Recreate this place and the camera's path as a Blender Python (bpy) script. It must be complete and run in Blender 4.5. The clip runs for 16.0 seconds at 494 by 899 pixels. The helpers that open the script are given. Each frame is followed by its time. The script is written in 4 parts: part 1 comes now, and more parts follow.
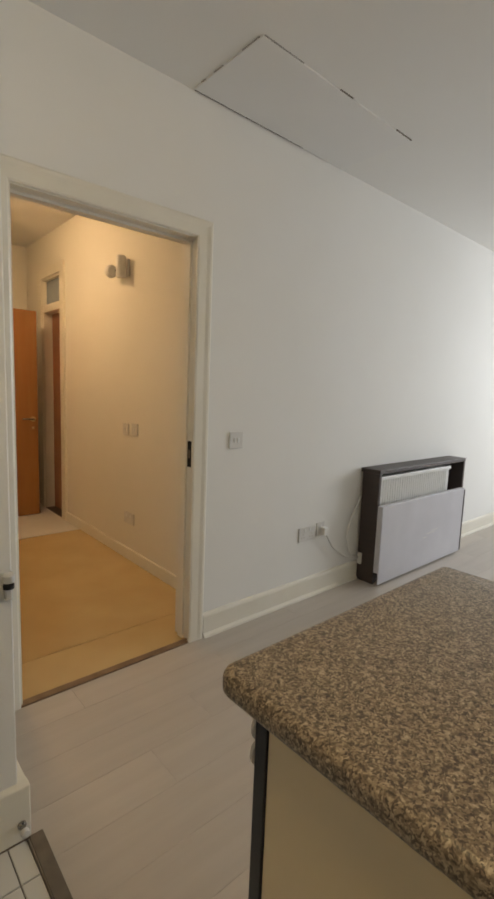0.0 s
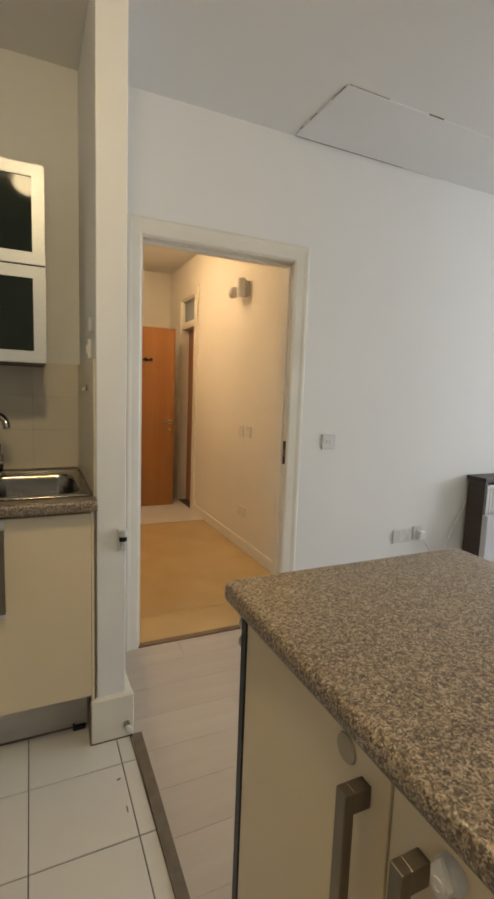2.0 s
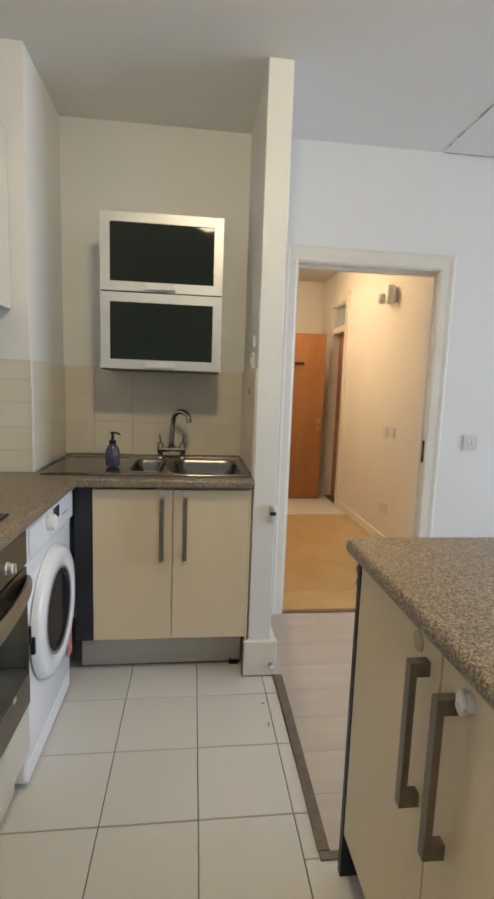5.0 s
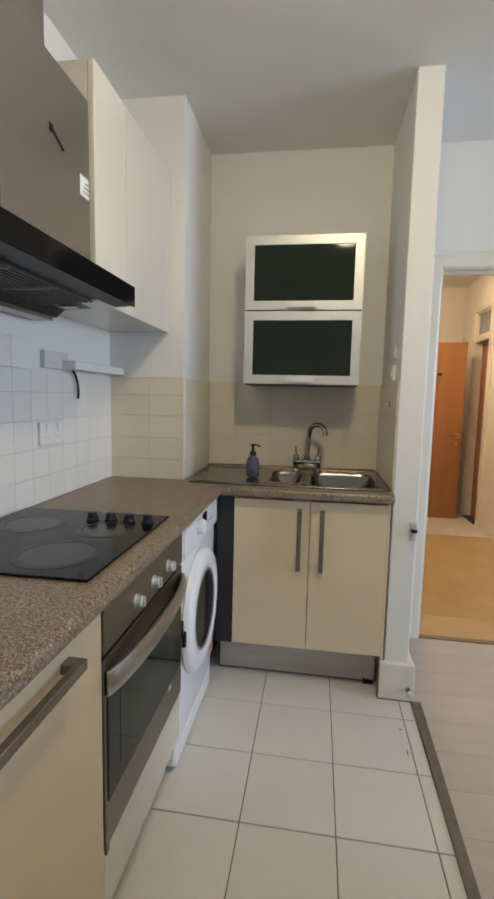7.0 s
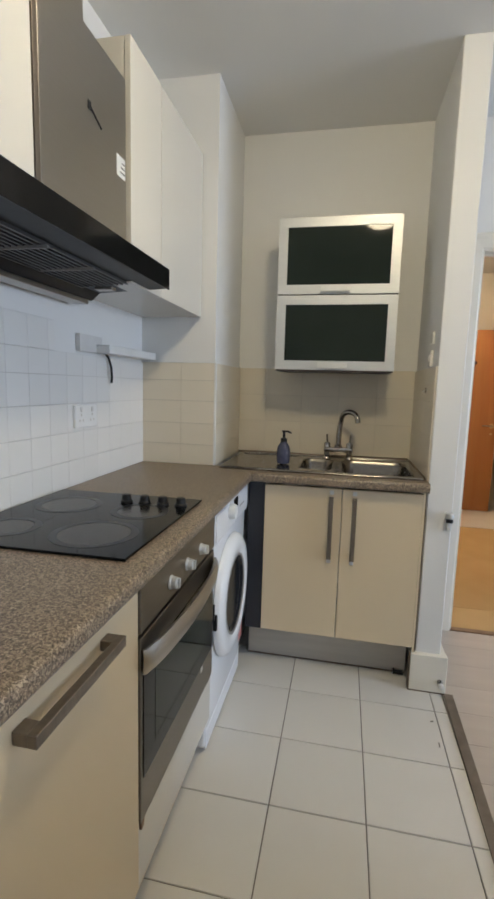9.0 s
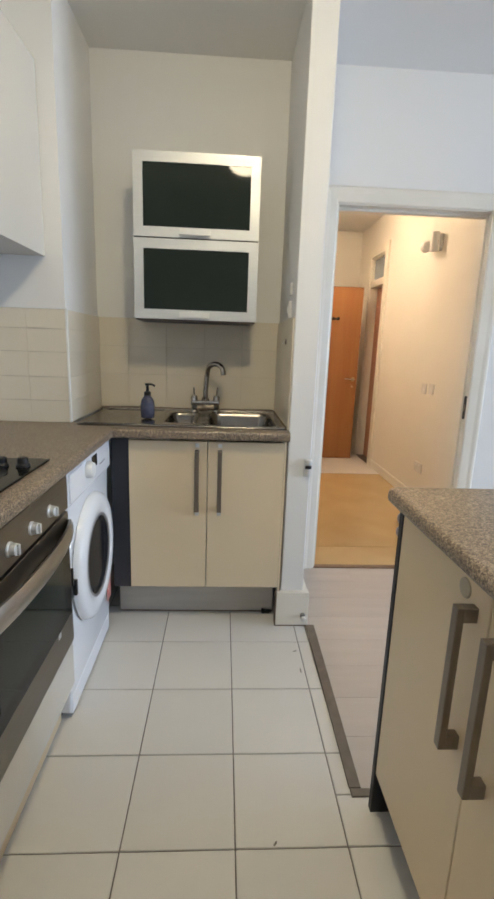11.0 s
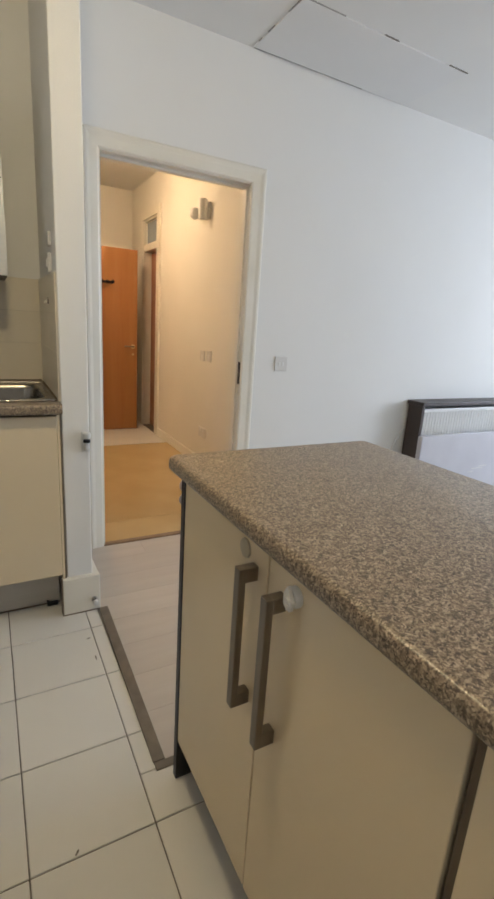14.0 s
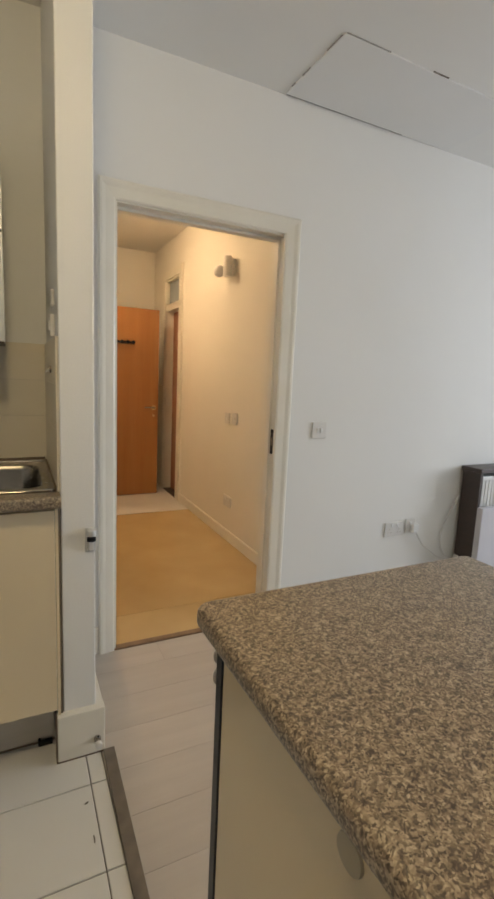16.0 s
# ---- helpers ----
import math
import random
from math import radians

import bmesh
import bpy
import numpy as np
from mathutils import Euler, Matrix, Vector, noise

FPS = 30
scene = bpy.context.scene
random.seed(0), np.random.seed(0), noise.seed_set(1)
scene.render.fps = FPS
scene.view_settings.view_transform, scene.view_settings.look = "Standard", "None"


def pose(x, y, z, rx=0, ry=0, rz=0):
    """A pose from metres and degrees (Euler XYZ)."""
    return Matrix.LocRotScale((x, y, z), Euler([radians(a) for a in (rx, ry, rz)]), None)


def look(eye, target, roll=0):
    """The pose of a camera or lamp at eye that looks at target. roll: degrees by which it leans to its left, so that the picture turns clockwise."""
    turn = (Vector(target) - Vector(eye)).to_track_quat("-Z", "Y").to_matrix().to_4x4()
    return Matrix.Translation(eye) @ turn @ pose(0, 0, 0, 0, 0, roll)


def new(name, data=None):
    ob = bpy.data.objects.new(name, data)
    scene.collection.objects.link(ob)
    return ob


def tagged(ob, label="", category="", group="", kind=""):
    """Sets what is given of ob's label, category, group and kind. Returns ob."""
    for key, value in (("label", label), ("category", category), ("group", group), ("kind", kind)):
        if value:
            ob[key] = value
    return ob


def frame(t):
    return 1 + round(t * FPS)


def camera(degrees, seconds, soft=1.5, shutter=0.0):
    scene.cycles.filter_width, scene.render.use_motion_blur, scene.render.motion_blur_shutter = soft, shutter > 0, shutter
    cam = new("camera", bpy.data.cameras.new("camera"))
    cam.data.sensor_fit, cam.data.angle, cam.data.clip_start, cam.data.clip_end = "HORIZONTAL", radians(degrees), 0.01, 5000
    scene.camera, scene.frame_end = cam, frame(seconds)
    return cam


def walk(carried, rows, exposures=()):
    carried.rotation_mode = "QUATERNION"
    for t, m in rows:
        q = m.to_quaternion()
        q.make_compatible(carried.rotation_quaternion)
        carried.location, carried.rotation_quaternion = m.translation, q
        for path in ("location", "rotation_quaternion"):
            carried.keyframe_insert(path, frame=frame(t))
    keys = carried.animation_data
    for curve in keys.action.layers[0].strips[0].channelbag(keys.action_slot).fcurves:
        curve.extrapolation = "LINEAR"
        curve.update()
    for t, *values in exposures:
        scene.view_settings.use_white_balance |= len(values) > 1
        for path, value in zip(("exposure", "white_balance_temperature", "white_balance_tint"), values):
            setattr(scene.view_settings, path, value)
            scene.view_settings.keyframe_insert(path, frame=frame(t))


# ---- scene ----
cam = camera(55.4, 16.0, soft=2.9)
PATH = [
    (0, (0.068, 0.046, 1.309), (1.38, 1.533, 1.054), 2.2),
    (0.5, (0.039, -0.045, 1.315), (1.3, 1.488, 1.068), 2.3),
    (1, (0.062, -0.141, 1.312), (1.217, 1.475, 1.077), 2.2),
    (1.5, (0.102, -0.254, 1.326), (1.043, 1.493, 1.078), 2.2),
    (2, (0.098, -0.319, 1.309), (0.93, 1.483, 1.065), 2.1),
    (2.5, (0.061, -0.395, 1.304), (0.849, 1.428, 1.07), 2.7),
    (3, (0.039, -0.474, 1.308), (0.801, 1.36, 1.078), 3.2),
    (5.5, (0.027, -0.672, 1.322), (0.102, 1.309, 1.061), 1.5),
    (6, (0.003, -0.676, 1.317), (-0.046, 1.308, 1.071), 1.3),
    (6.5, (-0.016, -0.682, 1.32), (-0.192, 1.297, 1.085), 1.3),
    (7, (-0.036, -0.692, 1.321), (-0.326, 1.275, 1.098), 1.3),
    (7.5, (-0.055, -0.693, 1.324), (-0.429, 1.26, 1.108), 1.4),
    (8, (-0.068, -0.699, 1.32), (-0.525, 1.236, 1.112), 1.3),
    (10.5, (-0.021, -0.643, 1.277), (-0.077, 1.313, 0.867), 2.1),
    (11, (0.01, -0.636, 1.277), (0.117, 1.315, 0.848), 2.0),
    (11.5, (0.029, -0.623, 1.262), (0.288, 1.31, 0.822), 2.1),
    (12, (0.058, -0.612, 1.246), (0.49, 1.285, 0.784), 2.1),
    (12.5, (0.071, -0.612, 1.237), (0.671, 1.226, 0.724), 2.7),
    (13, (0.088, -0.62, 1.23), (0.825, 1.153, 0.67), 3.2),
    (13.5, (0.085, -0.604, 1.235), (0.932, 1.117, 0.67), 3.6),
    (14, (0.064, -0.562, 1.257), (1.006, 1.127, 0.748), 3.8),
    (14.5, (0.058, -0.5, 1.277), (1.026, 1.198, 0.851), 3.9),
    (15, (0.103, -0.379, 1.298), (1.056, 1.341, 0.931), 3.4),
    (15.5, (0.164, -0.270, 1.313), (1.080, 1.474, 0.970), 3.0),
    (16, (0.184, -0.172, 1.302), (1.06, 1.601, 1.002), 2.6),
]
EXPOSURES = [(0.0, -0.46, 7800, 11), (1.0, -0.37, 7750, 11), (2.0, -0.12, 7350, 11), (3.0, -0.02, 6850, 11), (5.5, 0.27, 6300, 11), (8.0, 0.20, 6100, 11), (11.0, 0.47, 5950, 11),
             (12.5, 0.24, 6200, 11), (13.5, 0.11, 6400, 11), (14.0, 0.14, 6550, 11), (15.0, 0.02, 6950, 11), (16.0, -0.08, 7150, 11)]
walk(cam, [(t, look(eye, target, roll)) for t, eye, target, roll in PATH], EXPOSURES)

# ---------------------------------------------------------------- light
world = bpy.data.worlds.new("world")
scene.world = world
world.use_nodes = True
wn, wl = world.node_tree.nodes, world.node_tree.links
sky = wn.new("ShaderNodeTexSky")
sky.sky_type = "NISHITA"
sky.sun_disc = False
sky.sun_elevation, sky.sun_rotation = radians(35), radians(200)
wn["Background"].inputs["Strength"].default_value = 0.12
wl.new(sky.outputs[0], wn["Background"].inputs["Color"])


def lamp(name, kind, energy, color, m, **more):
    data = bpy.data.lights.new(name, kind)
    data.energy, data.color = energy, color
    if "size" in more:
        data.shape, data.size, data.size_y = "RECTANGLE", more["size"], more["size_y"]
    ob = new(name, data)
    ob.matrix_basis = m
    return ob


LAMP = (0.135, 0.205)
HALL_LAMP = (0.68, 3.85)
XR_LAMP = 6.54
lamp("daylight_window", "AREA", 132, (0.70, 0.818, 1.0), look((XR_LAMP, -0.10, 1.55), (0.0, -0.10, 1.25)), size=2.0, size_y=1.5)


# ---------------------------------------------------------------- materials
def mat(name, color, rough=0.5, metal=0.0, second=None, scale=6.0, amount=0.35, bump=0.0, bump_scale=120.0,
        stretch=(1, 1, 1), rough_var=0.0, coat=0.0, per_piece=0.0, detail=4.0):
    """A procedural surface: base colour, a second tone laid over it by noise, fine relief and uneven gloss."""
    m = bpy.data.materials.new(name)
    m.use_nodes = True
    nt = m.node_tree
    n, l = nt.nodes, nt.links
    b = n["Principled BSDF"]
    b.inputs["Roughness"].default_value = rough
    b.inputs["Metallic"].default_value = metal
    b.inputs["Coat Weight"].default_value = coat
    b.inputs["Coat Roughness"].default_value = 0.15
    tc = n.new("ShaderNodeTexCoord")
    mp = n.new("ShaderNodeMapping")
    mp.inputs["Scale"].default_value = stretch
    l.new(tc.outputs["Object"], mp.inputs["Vector"])
    tex = n.new("ShaderNodeTexNoise")
    tex.inputs["Scale"].default_value = scale
    tex.inputs["Detail"].default_value = detail
    l.new(mp.outputs[0], tex.inputs["Vector"])
    second = second or tuple(c * 0.88 for c in color)
    ramp = n.new("ShaderNodeValToRGB")
    ramp.color_ramp.elements[0].position = 0.5 - amount * 0.5
    ramp.color_ramp.elements[1].position = 0.5 + amount * 0.5
    ramp.color_ramp.elements[0].color = (*second, 1)
    ramp.color_ramp.elements[1].color = (*color, 1)
    l.new(tex.outputs["Fac"], ramp.inputs[0])
    out = ramp.outputs[0]
    if per_piece:
        oi = n.new("ShaderNodeObjectInfo")
        hsv = n.new("ShaderNodeHueSaturation")
        mr = n.new("ShaderNodeMapRange")
        mr.inputs["To Min"].default_value = 1 - per_piece
        mr.inputs["To Max"].default_value = 1 + per_piece * 0.5
        l.new(oi.outputs["Random"], mr.inputs["Value"])
        l.new(mr.outputs[0], hsv.inputs["Value"])
        l.new(out, hsv.inputs["Color"])
        out = hsv.outputs[0]
    l.new(out, b.inputs["Base Color"])
    if rough_var:
        r2 = n.new("ShaderNodeTexNoise")
        r2.inputs["Scale"].default_value = scale * 2.3
        l.new(mp.outputs[0], r2.inputs["Vector"])
        mr2 = n.new("ShaderNodeMapRange")
        mr2.inputs["To Min"].default_value = max(0.02, rough - rough_var)
        mr2.inputs["To Max"].default_value = min(1, rough + rough_var)
        l.new(r2.outputs["Fac"], mr2.inputs["Value"])
        l.new(mr2.outputs[0], b.inputs["Roughness"])
    if bump:
        t2 = n.new("ShaderNodeTexNoise")
        t2.inputs["Scale"].default_value = bump_scale
        t2.inputs["Detail"].default_value = 3
        l.new(mp.outputs[0], t2.inputs["Vector"])
        bp = n.new("ShaderNodeBump")
        bp.inputs["Strength"].default_value = bump
        bp.inputs["Distance"].default_value = 0.004
        l.new(t2.outputs["Fac"], bp.inputs["Height"])
        l.new(bp.outputs[0], b.inputs["Normal"])
    return m


def granite(name):
    """Speckled laminate worktop: beige, brown, dark and pale flecks of a few millimetres."""
    m = bpy.data.materials.new(name)
    m.use_nodes = True
    n, l = m.node_tree.nodes, m.node_tree.links
    b = n["Principled BSDF"]
    tc = n.new("ShaderNodeTexCoord")
    warp = n.new("ShaderNodeTexNoise")
    warp.inputs["Scale"].default_value = 90
    vec = n.new("ShaderNodeMixRGB")
    vec.inputs[0].default_value = 0.012
    l.new(tc.outputs["Object"], warp.inputs["Vector"])
    l.new(tc.outputs["Object"], vec.inputs[1])
    l.new(warp.outputs["Color"], vec.inputs[2])
    v = n.new("ShaderNodeTexVoronoi")
    v.inputs["Scale"].default_value = 400
    l.new(vec.outputs[0], v.inputs["Vector"])
    sep = n.new("ShaderNodeSeparateColor")
    l.new(v.outputs["Color"], sep.inputs[0])
    big = n.new("ShaderNodeTexNoise")
    big.inputs["Scale"].default_value = 165
    big.inputs["Detail"].default_value = 4
    l.new(tc.outputs["Object"], big.inputs["Vector"])
    mix = n.new("ShaderNodeMath")
    mix.operation = "MULTIPLY_ADD"
    mix.inputs[1].default_value = 0.38
    l.new(sep.outputs[0], mix.inputs[0])
    sc = n.new("ShaderNodeMath")
    sc.operation = "MULTIPLY"
    sc.inputs[1].default_value = 0.62
    l.new(big.outputs["Fac"], sc.inputs[0])
    l.new(sc.outputs[0], mix.inputs[2])
    ramp = n.new("ShaderNodeValToRGB")
    e = ramp.color_ramp.elements
    e[0].position, e[0].color = 0.22, (0.042, 0.030, 0.021, 1)
    e[1].position, e[1].color = 0.78, (0.50, 0.405, 0.295, 1)
    for p, c in ((0.38, (0.098, 0.072, 0.049, 1)), (0.50, (0.200, 0.149, 0.101, 1)), (0.61, (0.305, 0.241, 0.168, 1))):
        x = e.new(p)
        x.color = c
    l.new(mix.outputs[0], ramp.inputs[0])
    l.new(ramp.outputs[0], b.inputs["Base Color"])
    b.inputs["Roughness"].default_value = 0.36
    bp = n.new("ShaderNodeBump")
    bp.inputs["Strength"].default_value = 0.10
    bp.inputs["Distance"].default_value = 0.001
    l.new(mix.outputs[0], bp.inputs["Height"])
    l.new(bp.outputs[0], b.inputs["Normal"])
    return m


def glow(name, color, strength):
    m = bpy.data.materials.new(name)
    m.use_nodes = True
    b = m.node_tree.nodes["Principled BSDF"]
    b.inputs["Base Color"].default_value = (0.9, 0.9, 0.88, 1)
    b.inputs["Emission Color"].default_value = (*color, 1)
    b.inputs["Emission Strength"].default_value = strength
    return m


M_WALL = mat("wall_emulsion", (0.80, 0.79, 0.76), 0.75, second=(0.76, 0.75, 0.715), scale=1.3, amount=0.6, bump=0.10, bump_scale=180)
M_HALLWALL = mat("hall_emulsion", (0.80, 0.77, 0.70), 0.7, second=(0.75, 0.72, 0.64), scale=1.2, amount=0.6, bump=0.10, bump_scale=180)
M_CEIL = mat("ceiling_emulsion", (0.82, 0.81, 0.78), 0.85, second=(0.78, 0.77, 0.74), scale=1.0, amount=0.6, bump=0.08, bump_scale=150)
M_HATCH = mat("hatch_board", (0.80, 0.79, 0.77), 0.8, second=(0.76, 0.755, 0.735), scale=2.0, amount=0.5, bump=0.08, bump_scale=150)
M_GLOSS = mat("gloss_woodwork", (0.79, 0.75, 0.66), 0.35, second=(0.74, 0.70, 0.60), scale=5, amount=0.5, bump=0.06, bump_scale=40, rough_var=0.1)
M_CREAM = mat("cream_laminate", (0.71, 0.585, 0.395), 0.21, second=(0.69, 0.565, 0.38), scale=1.5, amount=0.9, bump=0.006, bump_scale=60)
M_WHITEGLOSS = mat("white_gloss_laminate", (0.67, 0.64, 0.565), 0.18, second=(0.655, 0.625, 0.55), scale=2, amount=0.6, bump=0.015, bump_scale=20)
M_TOP = granite("speckled_worktop")
M_TILE = mat("floor_tile_glaze", (0.70, 0.68, 0.64), 0.30, second=(0.67, 0.65, 0.605), scale=3, amount=0.9, rough_var=0.04, bump=0.008, bump_scale=40, per_piece=0.04)
M_GROUT = mat("dark_grout", (0.20, 0.18, 0.15), 0.9, second=(0.11, 0.10, 0.085), scale=14, amount=0.5, bump=0.3)
M_WTILE = mat("wall_tile_glaze", (0.77, 0.755, 0.72), 0.34, second=(0.74, 0.725, 0.68), scale=4, amount=0.7, bump=0.015, bump_scale=18, per_piece=0.03)
M_BTILE = mat("beige_wall_tile_glaze", (0.74, 0.67, 0.535), 0.28, second=(0.70, 0.63, 0.50), scale=4, amount=0.7, bump=0.03, bump_scale=18, per_piece=0.03)
M_WGROUT = mat("pale_grout", (0.66, 0.635, 0.59), 0.9, second=(0.46, 0.43, 0.39), scale=7, amount=0.6)
M_WGROUT2 = mat("white_grout", (0.72, 0.70, 0.66), 0.9, second=(0.58, 0.56, 0.51), scale=7, amount=0.5)
M_BGROUT2 = mat("pale_beige_grout", (0.64, 0.575, 0.465), 0.9, second=(0.52, 0.46, 0.36), scale=7, amount=0.5)
M_BGROUT = mat("beige_grout", (0.56, 0.50, 0.40), 0.9, second=(0.40, 0.35, 0.27), scale=7, amount=0.6)
M_PLANK = mat("pale_laminate_plank", (0.52, 0.465, 0.41), 0.36, second=(0.44, 0.39, 0.34), scale=3.0, amount=0.7, stretch=(0.6, 7, 1), rough_var=0.08, bump=0.05, bump_scale=30, per_piece=0.07)
M_GAP = mat("plank_gap", (0.40, 0.355, 0.31), 0.9, scale=20)
M_HALLFLOOR = mat("tan_vinyl_floor", (0.64, 0.475, 0.25), 0.20, second=(0.50, 0.345, 0.16), scale=3.2, amount=1.0, detail=2.0, rough_var=0.05, bump=0.01, bump_scale=30, per_piece=0.05)
M_PALEFLOOR = mat("pale_vinyl_floor", (0.66, 0.63, 0.59), 0.35, second=(0.58, 0.55, 0.50), scale=4, amount=0.6)
M_VENEER = mat("orange_veneer", (0.37, 0.172, 0.055), 0.38, second=(0.30, 0.115, 0.032), scale=2.4, amount=0.8, stretch=(9, 9, 0.5), rough_var=0.08, bump=0.04, bump_scale=40)
M_VENEER2 = mat("dark_veneer", (0.36, 0.145, 0.075), 0.4, second=(0.28, 0.105, 0.05), scale=2.4, amount=0.8, stretch=(9, 9, 0.5))
M_WENGE = mat("dark_brown_board", (0.062, 0.040, 0.033), 0.42, second=(0.035, 0.026, 0.022), scale=5, amount=0.7, stretch=(1, 1, 6), bump=0.05, bump_scale=60)
M_NAVY = mat("blue_black_board", (0.016, 0.018, 0.026), 0.45, second=(0.010, 0.011, 0.016), scale=4)
M_STEEL = mat("brushed_steel", (0.47, 0.44, 0.395), 0.32, 1.0, second=(0.45, 0.42, 0.375), scale=14, amount=0.7, stretch=(1, 0.4, 12), rough_var=0.06)
M_SINK = mat("satin_steel", (0.27, 0.245, 0.21), 0.24, 1.0, second=(0.20, 0.18, 0.155), scale=18, amount=0.7, rough_var=0.1)
M_CHROME = mat("chrome", (0.40, 0.375, 0.34), 0.12, 1.0, scale=9)
M_ALU = mat("satin_aluminium", (0.70, 0.71, 0.70), 0.42, 0.55, second=(0.65, 0.66, 0.65), scale=20, amount=0.6, stretch=(1, 1, 8))
M_HANDLE = mat("pale_aluminium", (0.80, 0.80, 0.78), 0.4, 0.2, second=(0.74, 0.74, 0.72), scale=20)
M_BRONZE = mat("brushed_pewter", (0.255, 0.215, 0.172), 0.40, 0.85, second=(0.20, 0.168, 0.135), scale=24, amount=0.6, stretch=(4, 4, 0.6), rough_var=0.05)
M_OVEN = mat("oven_steel", (0.235, 0.21, 0.178), 0.36, 1.0, second=(0.20, 0.18, 0.152), scale=14, amount=0.7, stretch=(1, 0.4, 14))
M_SMOKED = mat("smoked_flap_glass", (0.024, 0.032, 0.026), 0.05, second=(0.020, 0.027, 0.022), scale=3)
M_BLACKGLASS = mat("black_glass", (0.005, 0.005, 0.0055), 0.10, second=(0.007, 0.007, 0.007), scale=3)
for dark_glass in (M_BLACKGLASS, M_SMOKED):
    dark_glass.node_tree.nodes["Principled BSDF"].inputs["Specular IOR Level"].default_value = 0.17
M_BLACK = mat("black_plastic", (0.012, 0.012, 0.013), 0.38, second=(0.018, 0.018, 0.019), scale=40)
M_BLACK.node_tree.nodes["Principled BSDF"].inputs["Specular IOR Level"].default_value = 0.25
M_RING = mat("hob_ring_print", (0.006, 0.006, 0.006), 0.30, second=(0.009, 0.008, 0.008), scale=30)
M_ZONE = mat("hob_zone_print", (0.026, 0.023, 0.020), 0.20, second=(0.017, 0.015, 0.013), scale=20)
M_WHITEP = mat("white_plastic", (0.78, 0.78, 0.76), 0.32, second=(0.74, 0.74, 0.715), scale=9)
M_ENAMEL = mat("white_enamel", (0.82, 0.83, 0.84), 0.22, second=(0.79, 0.80, 0.81), scale=3)
M_PLATE = mat("grey_white_plastic", (0.70, 0.68, 0.645), 0.4, second=(0.63, 0.615, 0.58), scale=12)
M_PANEL = mat("pale_grey_enamel_panel", (0.61, 0.60, 0.63), 0.4, second=(0.50, 0.49, 0.52), scale=4, amount=0.8, rough_var=0.08)
M_GREY = mat("grey_plinth_laminate", (0.56, 0.52, 0.46), 0.35, second=(0.49, 0.455, 0.40), scale=5, stretch=(0.5, 0.5, 6))
M_STRIP = mat("taupe_metal_strip", (0.20, 0.172, 0.14), 0.45, 0.4, second=(0.15, 0.13, 0.105), scale=20)
M_BROWNSTRIP = mat("brown_threshold", (0.24, 0.15, 0.085), 0.5, second=(0.17, 0.10, 0.055), scale=12)
M_EDGE = mat("brown_panel_edge", (0.11, 0.078, 0.050), 0.5, second=(0.08, 0.056, 0.036), scale=10)
M_CRACK = mat("grey_crack", (0.40, 0.385, 0.36), 0.9, second=(0.30, 0.285, 0.265), scale=40)
M_DARK = mat("dark_void", (0.02, 0.018, 0.016), 0.9)
M_SOAP = mat("blue_soap", (0.020, 0.030, 0.080), 0.2, second=(0.10, 0.10, 0.14), scale=48, amount=0.75)
M_DRUM = mat("dark_bowl_glass", (0.010, 0.011, 0.014), 0.08, second=(0.020, 0.021, 0.024), scale=14, amount=0.6)
M_DRUM.node_tree.nodes["Principled BSDF"].inputs["Specular IOR Level"].default_value = 0.03
M_PAD = mat("tan_plastic", (0.44, 0.375, 0.265), 0.45, second=(0.38, 0.32, 0.22), scale=20)
# Dirt on the sink sealant; elsewhere a brown painted as shade lines.
M_GRIMESHADE = mat("brown_grime_shade_line", (0.12, 0.085, 0.055), 0.9, second=(0.22, 0.17, 0.12), scale=30, amount=0.6)
M_RED = mat("red_sticker", (0.55, 0.10, 0.07), 0.5, second=(0.62, 0.35, 0.30), scale=60, amount=0.3)
M_TRANSOM = mat("frosted_transom_glass", (0.36, 0.42, 0.47), 0.25, second=(0.30, 0.35, 0.40), scale=6)
M_PRINT = mat("grey_print", (0.22, 0.21, 0.20), 0.5)
M_SLAT = mat("grey_filter_metal", (0.12, 0.12, 0.12), 0.4, 0.6)
M_BRASS = mat("worn_brass", (0.55, 0.42, 0.22), 0.3, 1.0)
M_LAMPGLASS = glow("lit_opal_glass", (1.0, 0.82, 0.51), 70.0)
M_HALLGLASS = glow("lit_warm_opal_glass", (1.0, 0.71, 0.44), 48.0)


# ---------------------------------------------------------------- builders
def thing(name, at, label, category, group="", kind=""):
    ob = new(name)
    ob.empty_display_size = 0.05
    ob.location = at
    return tagged(ob, label, category, group, kind)


def origin(ob):
    p = Vector((0, 0, 0))
    while ob is not None:
        p += ob.location
        ob = ob.parent
    return p


def part(name, bm, material, parent=None, label="", smooth=False):
    """One mesh object from a bmesh in world metres, under its thing or part."""
    if parent is not None:
        bmesh.ops.translate(bm, verts=bm.verts, vec=-origin(parent))
    bmesh.ops.recalc_face_normals(bm, faces=bm.faces)
    me = bpy.data.meshes.new(name)
    bm.to_mesh(me)
    bm.free()
    me.materials.append(material)
    if smooth:
        for p in me.polygons:
            p.use_smooth = True
        me.set_sharp_from_angle(angle=radians(40))
    ob = new(name, me)
    ob.parent = parent
    if label:
        ob["label"] = label
    return ob


